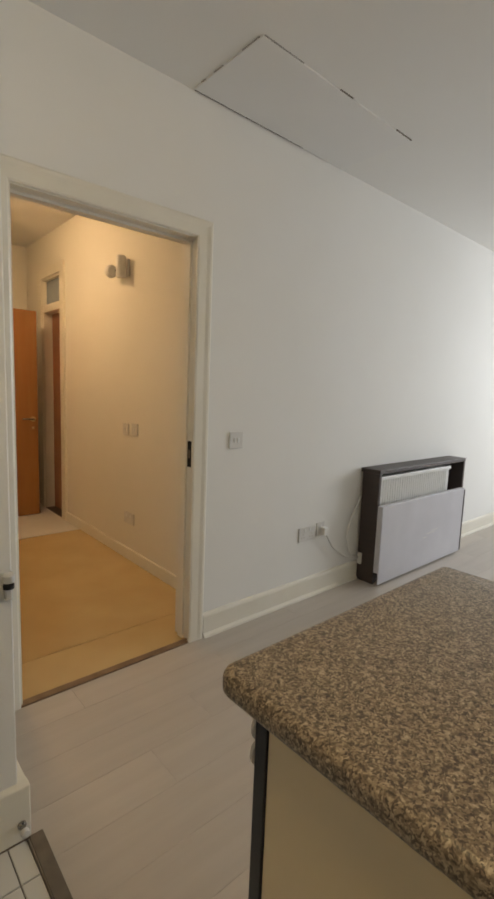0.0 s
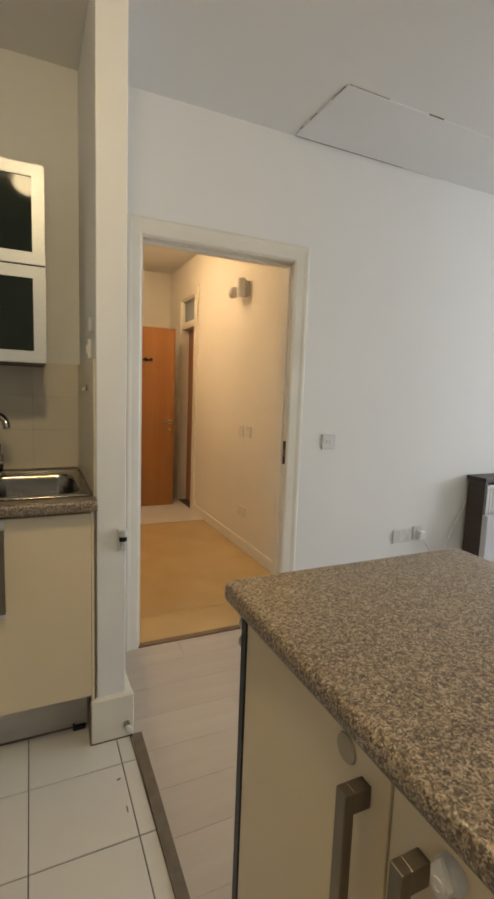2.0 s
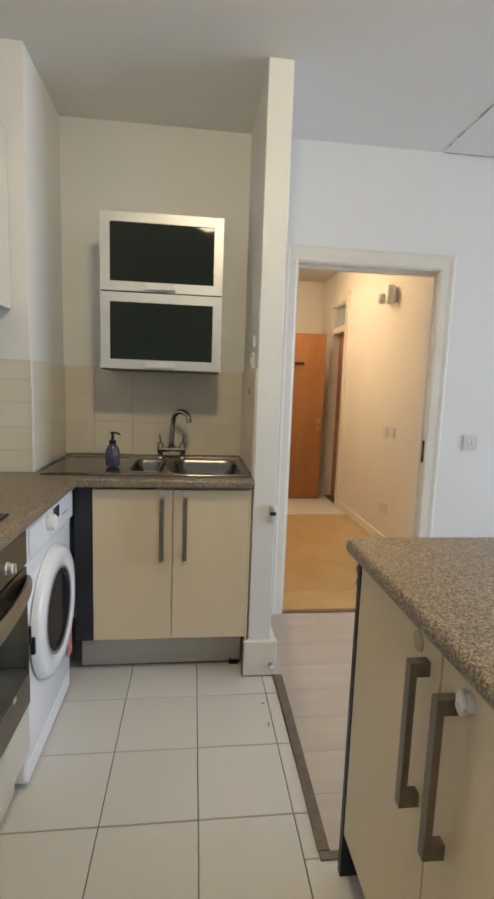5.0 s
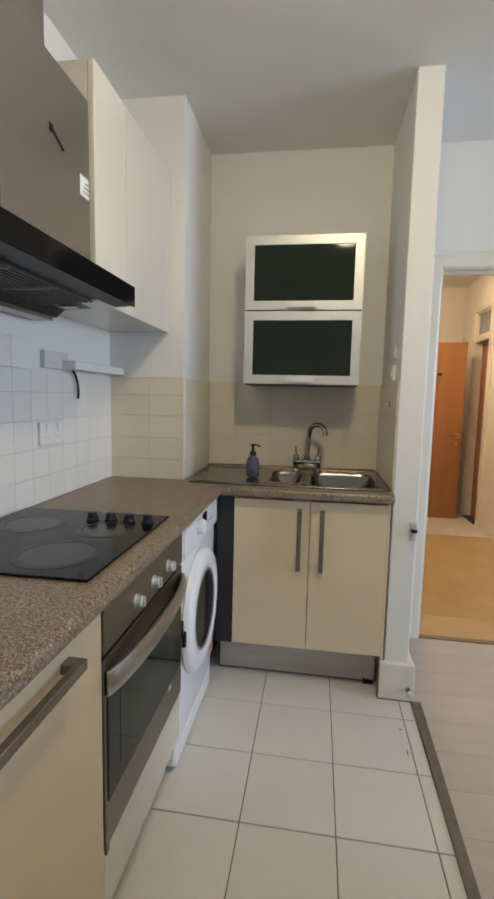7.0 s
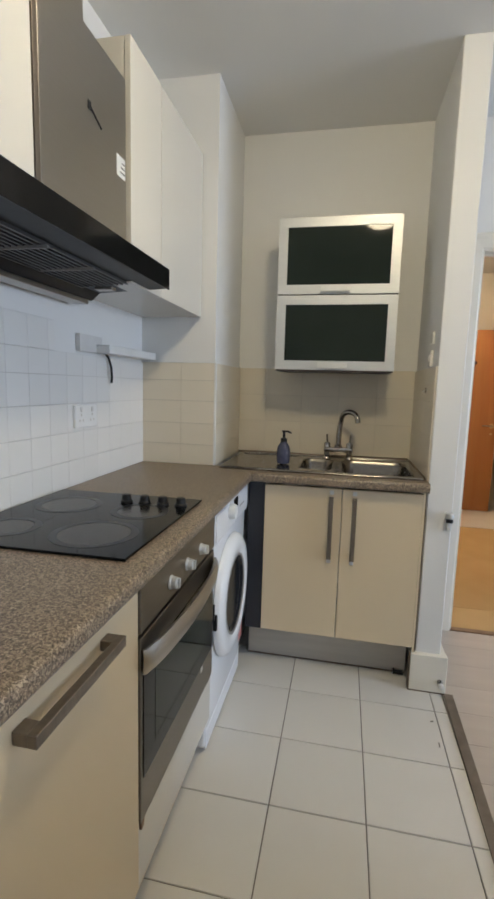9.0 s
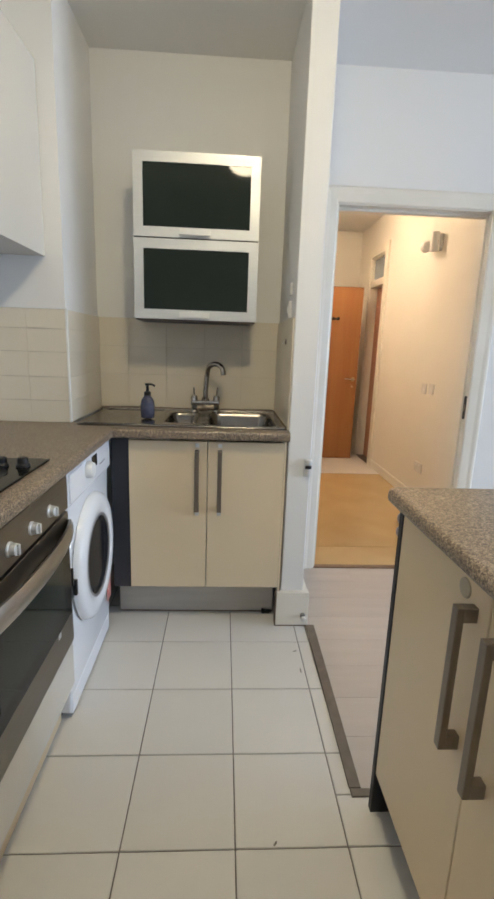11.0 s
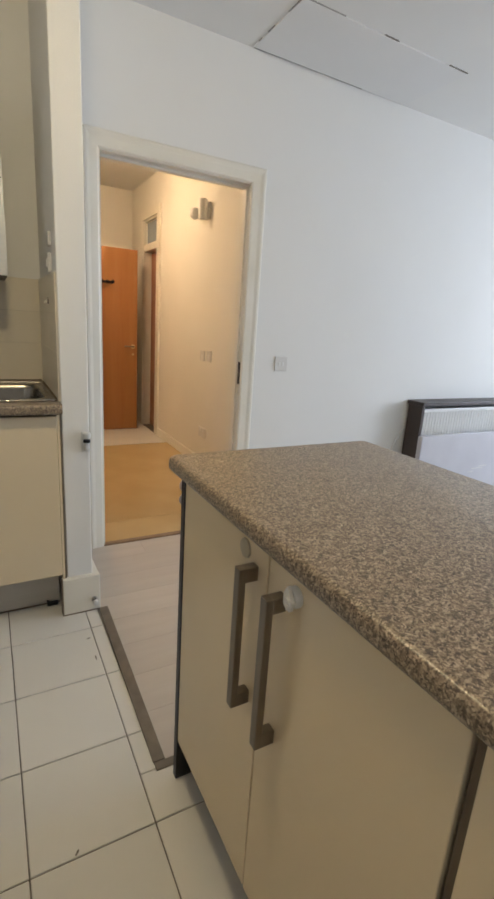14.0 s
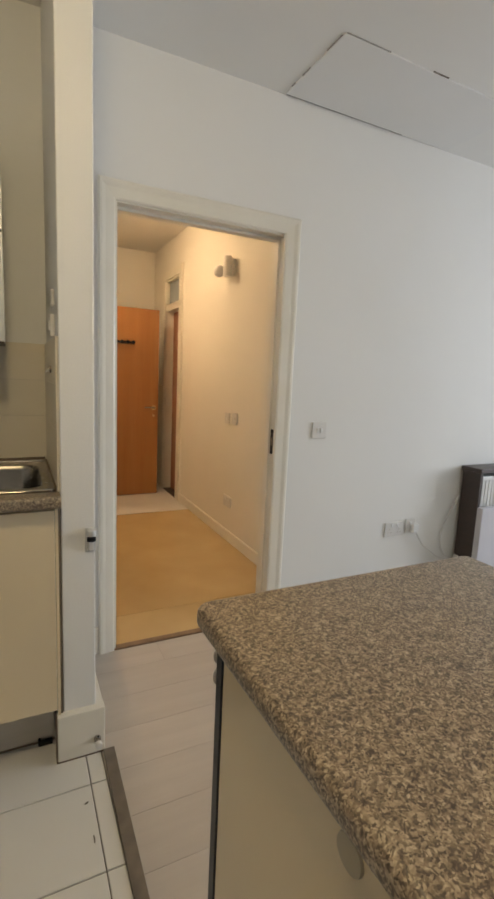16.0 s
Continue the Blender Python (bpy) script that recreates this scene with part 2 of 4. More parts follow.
def box(x0, x1, y0, y1, z0, z1, bev=0.0, seg=2, bm=None):
    own = bmesh.new()
    bmesh.ops.create_cube(own, size=1)
    for v in own.verts:
        v.co = ((x0 + x1) / 2 + v.co.x * (x1 - x0), (y0 + y1) / 2 + v.co.y * (y1 - y0), (z0 + z1) / 2 + v.co.z * (z1 - z0))
    if bev:
        bmesh.ops.bevel(own, geom=own.edges[:], offset=bev, segments=seg, affect="EDGES", profile=0.5)
    return merge(bm, own)


def merge(bm, own):
    if bm is None:
        return own
    me = bpy.data.meshes.new("tmp")
    own.to_mesh(me)
    own.free()
    bm.from_mesh(me)
    bpy.data.meshes.remove(me)
    return bm


def boxes(*rows, bev=0.0):
    bm = None
    for r in rows:
        bm = box(*r, bev=bev, bm=bm)
    return bm


def lathe(profile, at, axis="z", n=32, bm=None, ring_only=False):
    """Turns (radius, height) rows round an axis through at."""
    own = bmesh.new()
    rings = []
    for r, h in profile:
        ring = []
        for k in range(n):
            a = 2 * math.pi * k / n
            u, v = r * math.cos(a), r * math.sin(a)
            c = {"z": (u, v, h), "x": (h, u, v), "y": (u, h, v)}[axis]
            ring.append(own.verts.new(Vector(at) + Vector(c)))
        rings.append(ring)
    for a, b in zip(rings, rings[1:] + (rings[:1] if ring_only else [])):
        for k in range(n):
            own.faces.new((a[k], a[(k + 1) % n], b[(k + 1) % n], b[k]))
    for ring in () if ring_only else (rings[0], rings[-1]):
        own.faces.new(ring)
    return merge(bm, own)


def tube(pts, r, n=12, bm=None):
    """A round bar along a line of points."""
    own = bmesh.new()
    pts = [Vector(p) for p in pts]
    rings, side = [], None
    for k, p in enumerate(pts):
        d = (pts[min(k + 1, len(pts) - 1)] - pts[max(k - 1, 0)]).normalized()
        if side is None:
            side = d.cross(Vector((0, 0, 1)) if abs(d.z) < 0.9 else Vector((1, 0, 0))).normalized()
        side = (side - d * side.dot(d)).normalized()
        up = d.cross(side)
        rings.append([own.verts.new(p + r * (math.cos(2 * math.pi * j / n) * side + math.sin(2 * math.pi * j / n) * up)) for j in range(n)])
    for a, b in zip(rings, rings[1:]):
        for j in range(n):
            own.faces.new((a[j], a[(j + 1) % n], b[(j + 1) % n], b[j]))
    own.faces.new(rings[0])
    own.faces.new(rings[-1])
    return merge(bm, own)


def prism(pts, z0, z1, bev=0.0, seg=3, bm=None):
    """An upright block on a plan outline; its top and bottom rims may be rounded."""
    own = bmesh.new()
    low = [own.verts.new((x, y, z0)) for x, y in pts]
    high = [own.verts.new((x, y, z1)) for x, y in pts]
    n = len(pts)
    own.faces.new(low[::-1])
    own.faces.new(high)
    for k in range(n):
        own.faces.new((low[k], low[(k + 1) % n], high[(k + 1) % n], high[k]))
    bmesh.ops.recalc_face_normals(own, faces=own.faces)
    if bev:
        rim = [e for e in own.edges if abs(e.verts[0].co.z - e.verts[1].co.z) < 1e-6]
        bmesh.ops.bevel(own, geom=rim, offset=bev, segments=seg, affect="EDGES", profile=0.5)
    return merge(bm, own)


def rounded(x0, x1, y0, y1, r, n=6):
    out = []
    for cx, cy, a in ((x1 - r, y1 - r, 0), (x0 + r, y1 - r, 90), (x0 + r, y0 + r, 180), (x1 - r, y0 + r, 270)):
        for k in range(n + 1):
            t = radians(a + 90 * k / n)
            out.append((cx + r * math.cos(t), cy + r * math.sin(t)))
    return out


def structure(name, bm, material, label, category, smooth=False):
    return tagged(part(name, bm, material, None, "", smooth), label, category, kind="structure")


PIECES = {}


def piece(name, parent, material, x0, x1, y0, y1, z0, z1, bev=0.0015):
    """One tile or plank; alike pieces share a mesh."""
    size = (round(x1 - x0, 4), round(y1 - y0, 4), round(z1 - z0, 4), material.name)
    if size not in PIECES:
        sx, sy, sz = size[:3]
        own = box(-sx / 2, sx / 2, -sy / 2, sy / 2, -sz / 2, sz / 2, bev=bev, seg=1)
        me = bpy.data.meshes.new(name)
        own.to_mesh(me)
        own.free()
        me.materials.append(material)
        PIECES[size] = me
    ob = new(name, PIECES[size])
    ob.parent = parent
    ob.location = Vector(((x0 + x1) / 2, (y0 + y1) / 2, (z0 + z1) / 2)) - origin(parent)
    return ob


# ---------------------------------------------------------------- plan
YW = 1.94            # door wall
YH = 2.07            # its hall side
XL = -1.01           # kitchen wall
XR = 6.6             # window wall
YB = -2.7            # back wall
ZC = 2.61            # ceiling
HX, HY, HZ = 1.69, 5.53, 2.70
DX0, DX1, DZ = 0.578, 1.388, 1.995
WT = 0.926           # worktop height
IT = 0.935           # island height

wall_north = structure("wall_north", boxes(
    (XL - 0.15, DX0 - 0.03, YW, YH, 0, HZ), (DX0 - 0.03, DX1 + 0.03, YW, YH, DZ + 0.03, HZ), (DX1 + 0.03, XR + 0.15, YW, YH, 0, HZ)),
    M_WALL, "white emulsioned wall with a doorway into the hall", "wall")
wall_west = structure("wall_west", box(XL - 0.15, XL, YB - 0.15, YW, 0, HZ), M_WALL, "white painted kitchen wall behind the hob", "wall")
wall_south = structure("wall_south", box(XL, XR, YB - 0.15, YB, 0, HZ), M_WALL, "plain white painted back wall", "wall")
wall_east = structure("wall_east", boxes(
    (XR, XR + 0.15, YB - 0.15, -1.15, 0, HZ), (XR, XR + 0.15, 0.95, YW, 0, HZ), (XR, XR + 0.15, -1.15, 0.95, 0, 0.75),
    (XR, XR + 0.15, -1.15, 0.95, 2.35, HZ)), M_WALL, "white wall with a wide window", "wall")
ceiling = structure("ceiling", box(XL, XR, YB, YW, ZC, ZC + 0.09), M_CEIL, "white painted plaster ceiling", "ceiling")
floor = structure("floor", box(XL, XR, YB, YW - 0.01, -0.08, -0.012), M_GAP, "tiled and laminate floor of the room", "floor")

win = structure("window_1", boxes((XR + 0.05, XR + 0.11, -1.15, -1.08, 0.75, 2.35), (XR + 0.05, XR + 0.11, 0.88, 0.95, 0.75, 2.35),
    (XR + 0.05, XR + 0.11, -1.08, 0.88, 0.75, 0.82), (XR + 0.05, XR + 0.11, -1.08, 0.88, 2.28, 2.35), (XR + 0.05, XR + 0.11, -0.13, -0.07, 0.82, 2.28)),
    M_WHITEP, "white framed window", "window")

wall_riser = structure("wall_riser", box(XL, -0.652, 1.43, YW, 0, ZC), M_WALL, "white boxed-in corner riser above the worktop", "wall")
wall_partition = structure("wall_partition", box(0.300, 0.403, 1.36, YW, 0, ZC, bev=0.004), M_WALL, "narrow white partition between sink and doorway", "wall")

# hall beyond the doorway
wall_hall_right = structure("wall_hall_right", boxes(
    (HX, HX + 0.12, YH, 4.52, 0, HZ), (HX, HX + 0.12, 5.02, HY, 0, HZ), (HX, HX + 0.12, 4.52, 5.02, 2.30, HZ)),
    M_HALLWALL, "cream hall wall with a side doorway", "wall")
wall_hall_end = structure("wall_hall_end", box(0.4, HX + 0.12, HY, HY + 0.12, 0, HZ), M_HALLWALL, "cream end wall of the hall", "wall")
wall_hall_left = structure("wall_hall_left", boxes((0.40, 0.54, YH, HY, 0, HZ), (0.54, 0.83, 5.08, HY, 0, HZ)), M_HALLWALL, "cream hall wall", "wall")
hall_ceiling = structure("ceiling_hall", box(0.4, HX + 0.12, YH, HY + 0.12, HZ, HZ + 0.09), M_CEIL, "white hall ceiling", "ceiling")
hall_floor = structure("floor_hall", box(0.4, HX + 0.12, YW - 0.01, HY, -0.08, -0.008), M_BROWNSTRIP, "tan vinyl hall floor", "floor")
wall_side_room = structure("wall_side_room", boxes((HX + 0.12, 3.0, 4.40, 4.5, 0, HZ), (HX + 0.12, 3.0, 5.6, 5.7, 0, HZ), (3.0, 3.1, 4.4, 5.7, 0, HZ),
    (HX + 0.12, 3.1, 4.4, 5.7, -0.08, -0.004), (HX + 0.12, 3.1, 4.4, 5.7, HZ, HZ + 0.05)), M_HALLWALL, "cream walls of the side room", "wall")

# ---------------------------------------------------------------- doorway and woodwork
door_frame = structure("door_frame", boxes(
    (DX0 - 0.03, DX0, YW - 0.002, YH + 0.002, 0, DZ), (DX1, DX1 + 0.03, YW - 0.002, YH + 0.002, 0, DZ), (DX0 - 0.03, DX1 + 0.03, YW - 0.002, YH + 0.002, DZ, DZ + 0.03),
    (DX0, DX0 + 0.012, 1.99, 2.03, 0, DZ), (DX1 - 0.012, DX1, 1.99, 2.03, 0, DZ), (DX0 + 0.012, DX1 - 0.012, 1.99, 2.03, DZ - 0.012, DZ)),
    M_GLOSS, "cream gloss door lining, no door in it", "door frame")


def architrave(y, face):
    """Moulded casing round the doorway, mitred at the top corners."""
    own = bmesh.new()
    prof = [(0.0, 0.0), (0.0, 0.012), (0.008, 0.016), (0.045, 0.018), (0.060, 0.022), (0.070, 0.022), (0.078, 0.014), (0.078, 0.0)]
    rows = []
    for o, d in prof:
        xa, xb, zt = DX0 - 0.008 - o * 0.9, DX1 - 0.012 + o * 1.12, DZ + 0.006 + o
        rows.append([own.verts.new((x, y + face * d, z)) for x, z in ((xa, 0), (xa, zt), (xb, zt), (xb, 0))])
    for a, b in zip(rows, rows[1:] + rows[:1]):
        for k in range(3):
            own.faces.new((a[k], a[k + 1], b[k + 1], b[k]))
    return own


structure("trim_architrave", architrave(YW, -1), M_GLOSS, "cream painted moulded architrave round the doorway", "trim")
strike = thing("strike_plate", (DX1, 1.972, 0.977), "dark metal strike plate on the door lining", "strike plate")
part("plate", boxes((DX1 - 0.003, DX1 + 0.001, 1.957, 1.987, 0.912, 1.042)), M_BLACK, strike)
part("keep", boxes((DX1 - 0.005, DX1 - 0.002, 1.965, 1.979, 0.957, 0.997)), M_BRONZE, strike)

structure("threshold_hall", box(DX0 - 0.03, DX1 + 0.03, 1.930, 1.966, -0.02, 0.007, bev=0.002), M_BROWNSTRIP, "brown threshold bar at the hall doorway", "threshold")


def skirting(x0, x1, y, face):
    """Skirting board with a rounded top and a quadrant bead at its foot."""
    own = bmesh.new()
    prof = [(0.0, 0.0), (0.030, 0.0), (0.029, 0.012), (0.018, 0.022), (0.016, 0.022), (0.016, 0.112), (0.012, 0.124), (0.006, 0.130), (0.0, 0.130)]
    a = [own.verts.new((x0, y + face * d, z)) for d, z in prof]
    b = [own.verts.new((x1, y + face * d, z)) for d, z in prof]
    for k in range(len(prof)):
        j = (k + 1) % len(prof)
        own.faces.new((a[k], a[j], b[j], b[k]))
    own.faces.new(a)
    own.faces.new(b[::-1])
    return own


structure("baseboard", skirting(DX1 + 0.078, XR, YW, -1), M_GLOSS, "cream gloss skirting board with a bead at the floor", "skirting board")
structure("baseboard_partition", boxes((0.403, DX0 - 0.08, YW - 0.016, YW, 0, 0.13), bev=0.002), M_GLOSS, "short cream skirting beside the doorway", "skirting board")
structure("baseboard_hall", boxes((HX - 0.014, HX, YH, 4.43, 0, 0.085), (0.83, HX, HY - 0.014, HY, 0, 0.085), bev=0.003), M_HALLWALL, "cream hall skirting", "skirting board")
structure("partition_base_block", boxes((0.278, 0.431, 1.335, 1.375, 0.0, 0.168), (0.403, 0.431, 1.375, YW - 0.016, 0, 0.16), bev=0.004), M_GLOSS, "cream base block round the foot of the partition", "skirting block")

# Shaded edges of the base block, put in as thin brown strips.
block_shade = structure("base_block_shade", boxes((0.276, 0.433, 1.3325, 1.3375, 0.0, 0.0045), (0.2745, 0.2785, 1.3335, 1.375, 0.0, 0.168)), M_GRIMESHADE, "brown line painted as shade round the foot of the base block", "sealant")
stop = thing("door_stop", (0.405, 1.335, 0.055), "small metal door stop screwed to the base block", "door stop")
part("stem", lathe([(0.012, 0), (0.012, -0.006), (0.007, -0.009), (0.007, -0.026)], (0.405, 1.335, 0.055), "y", 16), M_CHROME, stop, smooth=True)
part("rubber_tip", lathe([(0.011, -0.026), (0.012, -0.030), (0.011, -0.040), (0.006, -0.042)], (0.405, 1.335, 0.055), "y", 16), M_PLATE, stop, "grey rubber tip", smooth=True)

catch = thing("door_catch", (0.387, 1.36, 0.775), "chrome and black door catch on the partition edge", "door catch")
part("plate", box(0.372, 0.403, 1.354, 1.36, 0.722, 0.803, bev=0.002), M_ALU, catch)
part("cap", lathe([(0.004, 0.0), (0.014, 0.003), (0.016, 0.010), (0.016, 0.022), (0.012, 0.026), (0.003, 0.027)], (0.389, 1.338, 0.778), "z", 18), M_ALU, catch, smooth=True)
part("roller", lathe([(0.004, 0.004), (0.014, 0.005), (0.014, 0.016), (0.004, 0.018)], (0.389, 1.338, 0.759), "z", 18), M_BLACK, catch, "black rubber roller", smooth=True)
part("arm", box(0.381, 0.397, 1.338, 1.356, 0.730, 0.760, bev=0.003), M_PLATE, catch)

# white control box and hook on the partition's sink side
ctl = thing("switch_box", (0.300, 1.51, 1.44), "white plastic switch box on the partition side", "switch")
part("body", box(0.286, 0.300, 1.48, 1.535, 1.405, 1.475, bev=0.004), M_PLATE, ctl)
part("rocker", box(0.282, 0.287, 1.495, 1.52, 1.425, 1.455, bev=0.002), M_PLATE, ctl)
part("upper_box", box(0.288, 0.300, 1.475, 1.52, 1.50, 1.55, bev=0.004), M_PLATE, ctl)
hook = thing("wall_hook", (0.290, 1.555, 1.30), "small dark hook on the tiled partition side", "hook")
part("base", lathe([(0.012, 0.0), (0.012, -0.005), (0.004, -0.006)], (0.292, 1.555, 1.302), "x", 14), M_BRONZE, hook, smooth=True)
part("prong", tube([(0.288, 1.555, 1.302), (0.280, 1.555, 1.299), (0.276, 1.555, 1.292)], 0.004, 8), M_GREY, hook, smooth=True)

# ceiling hatch
hatch = thing("ceiling_hatch", (1.86, 1.71, ZC), "painted ceiling hatch board with open dark gaps", "ceiling hatch")
part("board", box(1.338, 2.380, 1.484, 1.926, ZC - 0.006, ZC + 0.002, bev=0.002), M_HATCH, hatch)
# Solid dark strips on the ceiling stand in for shade inside the open gaps.
part("gap_wall_side", box(1.345, 2.05, 1.926, 1.933, ZC - 0.004, ZC + 0.001), M_STRIP, hatch, "dark strip painted as the shaded open gap along the wall")
for a, b in ((1.795, 1.884), (2.240, 2.380)):
    part("gap", box(a, b, 1.4792, 1.4842, ZC - 0.004, ZC + 0.001), M_STRIP, hatch, "dark strip painted as a shaded open gap")
part("crack", box(1.345, 1.56, 1.4797, 1.4842, ZC - 0.003, ZC + 0.001), M_CRACK, hatch, "flaked paint crack")
for a, b in ((1.50, 1.60), (1.72, 1.78), (1.84, 1.87)):
    part("crack", box(1.3335, 1.338, a, b, ZC - 0.003, ZC + 0.001), M_CRACK, hatch, "flaked paint crack")

# ceiling lamps
lampo = thing("ceiling_light", (LAMP[0], LAMP[1], ZC), "round opal glass ceiling light, switched on", "ceiling light")
part("base", lathe([(0.075, 0), (0.08, -0.012), (0.07, -0.022)], (LAMP[0], LAMP[1], ZC), "z", 32), M_WHITEP, lampo, smooth=True)
part("shade", lathe([(0.070, -0.022), (0.105, -0.035), (0.118, -0.06), (0.108, -0.088), (0.075, -0.108), (0.03, -0.117), (0.002, -0.118)], (LAMP[0], LAMP[1], ZC), "z", 32), M_LAMPGLASS, lampo, "glowing opal glass shade", smooth=True)
hlampo = thing("ceiling_light", (*HALL_LAMP, HZ), "round opal hall ceiling light giving warm light", "ceiling light")
part("base", lathe([(0.075, 0), (0.08, -0.012), (0.07, -0.022)], (*HALL_LAMP, HZ), "z", 32), M_WHITEP, hlampo, smooth=True)
part("shade", lathe([(0.110, -0.022), (0.170, -0.035), (0.190, -0.06), (0.172, -0.088), (0.115, -0.108), (0.002, -0.118)], (*HALL_LAMP, HZ), "z", 32), M_HALLGLASS, hlampo, "glowing opal glass shade", smooth=True)


# ---------------------------------------------------------------- electrics
def plate_y(name, x, z, w, h, label, category, rockers):
    ob = thing(name, (x, YW, z), label, category)
    part("faceplate", box(x - w / 2, x + w / 2, YW - 0.009, YW, z - h / 2, z + h / 2, bev=0.003), M_PLATE, ob)
    for dx, dz, a, b in rockers:
        part("rocker", box(x + dx - a / 2, x + dx + a / 2, YW - 0.013, YW - 0.008, z + dz - b / 2, z + dz + b / 2, bev=0.0015), M_WHITEP, ob)
    return ob


plate_y("light_switch", 1.655, 1.04, 0.090, 0.088, "grey-white two gang light switch beside the doorway", "light switch", [(-0.012, 0, 0.012, 0.024), (0.012, 0, 0.012, 0.024)])
sock = plate_y("double_socket", 2.262, 0.421, 0.148, 0.088, "white double wall socket above the skirting", "socket", [(-0.022, 0.026, 0.012, 0.018), (0.022, 0.026, 0.012, 0.018)])
for x in (2.224, 2.300):
    for dx, dz in ((0, 0.0), (-0.011, -0.02), (0.011, -0.02)):
        part("pin_slot", box(x + dx - 0.003, x + dx + 0.003, YW - 0.0105, YW - 0.0085, 0.421 + dz - 0.004, 0.421 + dz + 0.004), M_GREY, sock)
fused = plate_y("fused_outlet", 2.392, 0.432, 0.076, 0.088, "white fused outlet with the heater flex", "socket", [(0.0, 0.016, 0.014, 0.02)])
part("flex_outlet", lathe([(0.012, 0), (0.012, -0.012), (0.007, -0.02)], (2.400, YW - 0.008, 0.412), "y", 14), M_WHITEP, fused, smooth=True)
part("plug", box(2.388, 2.432, YW - 0.045, YW - 0.008, 0.392, 0.446, bev=0.006), M_WHITEP, fused, "white plug top")
flex = thing("heater_flex", (2.60, 1.90, 0.2), "white flex hanging from the outlet to the heater", "cable")
part("flex", tube([(2.412, 1.898, 0.396), (2.44, 1.90, 0.36), (2.49, 1.905, 0.30), (2.54, 1.905, 0.262), (2.61, 1.905, 0.215), (2.68, 1.905, 0.185), (2.75, 1.905, 0.168), (2.80, 1.905, 0.165)], 0.0046, 8), M_PLATE, flex, smooth=True)
part("loop", tube([(2.79, 1.915, 0.60), (2.74, 1.918, 0.52), (2.68, 1.92, 0.42), (2.655, 1.92, 0.34), (2.665, 1.915, 0.26), (2.70, 1.91, 0.20), (2.745, 1.906, 0.19)], 0.004, 8), M_PLATE, flex, smooth=True)


def plate_hall(name, y, z, w, h, label, category, rockers):
    ob = thing(name, (HX, y, z), label, category)
    part("faceplate", box(HX - 0.010, HX, y - w / 2, y + w / 2, z - h / 2, z + h / 2, bev=0.003), M_PLATE, ob)
    for dy, dz, a, b in rockers:
        part("rocker", box(HX - 0.014, HX - 0.009, y + dy - a / 2, y + dy + a / 2, z + dz - b / 2, z + dz + b / 2, bev=0.0015), M_WHITEP, ob)
    return ob


plate_hall("light_switch", 3.240, 0.980, 0.086, 0.086, "cream light switch on the hall wall", "light switch", [(0, 0, 0.014, 0.026)])
plate_hall("light_switch", 3.100, 0.988, 0.086, 0.086, "cream light switch on the hall wall", "light switch", [(0, 0, 0.014, 0.026)])
plate_hall("double_socket", 3.180, 0.318, 0.146, 0.086, "cream double socket low on the hall wall", "socket", [(-0.03, 0.02, 0.014, 0.02), (0.03, 0.02, 0.014, 0.02)])
chime = thing("wall_light", (HX, 3.25, 2.12), "unlit white twin wall light on the hall wall", "wall light")
part("backplate", box(HX - 0.018, HX, 3.20, 3.29, 2.06, 2.18, bev=0.006), M_WHITEP, chime)
part("spot", lathe([(0.004, -0.075), (0.030, -0.073), (0.034, -0.062), (0.034, 0.062), (0.030, 0.073), (0.004, 0.075)], (HX - 0.062, 3.215, 2.12), "z", 24), M_WHITEP, chime, "white cylinder spot", smooth=True)
part("arm", tube([(HX - 0.015, 3.26, 2.105), (HX - 0.062, 3.295, 2.105)], 0.013), M_BLACK, chime, "black arm")
part("head", lathe([(0.004, 0.0), (0.034, 0.004), (0.044, 0.02), (0.044, 0.045), (0.026, 0.062), (0.004, 0.066)], (HX - 0.075, 3.31, 2.105), "y", 24), M_WHITEP, chime, "round white spot head", smooth=True)

# ---------------------------------------------------------------- hall doors
leaf = structure("door_1", box(0.835, 1.550, 4.790, 4.830, 0.008, 1.958, bev=0.003), M_VENEER, "orange-brown veneered door leaf standing open", "door")
rose = part("door_handle", lathe([(0.024, 0), (0.025, -0.006), (0.010, -0.008), (0.009, -0.045)], (1.500, 4.790, 0.945), "y", 20), M_BRASS, leaf, "worn brass lever handle", smooth=True)
part("lever", tube([(1.500, 4.747, 0.945), (1.48, 4.743, 0.947), (1.42, 4.743, 0.95), (1.395, 4.747, 0.948)], 0.008, 10), M_CHROME, rose, smooth=True)
part("lock", lathe([(0.012, 0), (0.012, -0.006), (0.004, -0.007)], (1.500, 4.790, 0.86), "y", 14), M_BRASS, leaf, smooth=True)
rail = thing("coat_hooks", (1.19, 4.790, 1.61), "black coat hook rail on the door leaf", "coat hooks")
part("rail", box(1.08, 1.29, 4.777, 4.790, 1.600, 1.620, bev=0.002), M_BLACK, rail)
for x in (1.10, 1.157, 1.214, 1.271):
    part("peg", lathe([(0.008, 0), (0.008, -0.03), (0.018, -0.034), (0.018, -0.045), (0.004, -0.048)], (x, 4.779, 1.61), "y", 14), M_BLACK, rail, smooth=True)

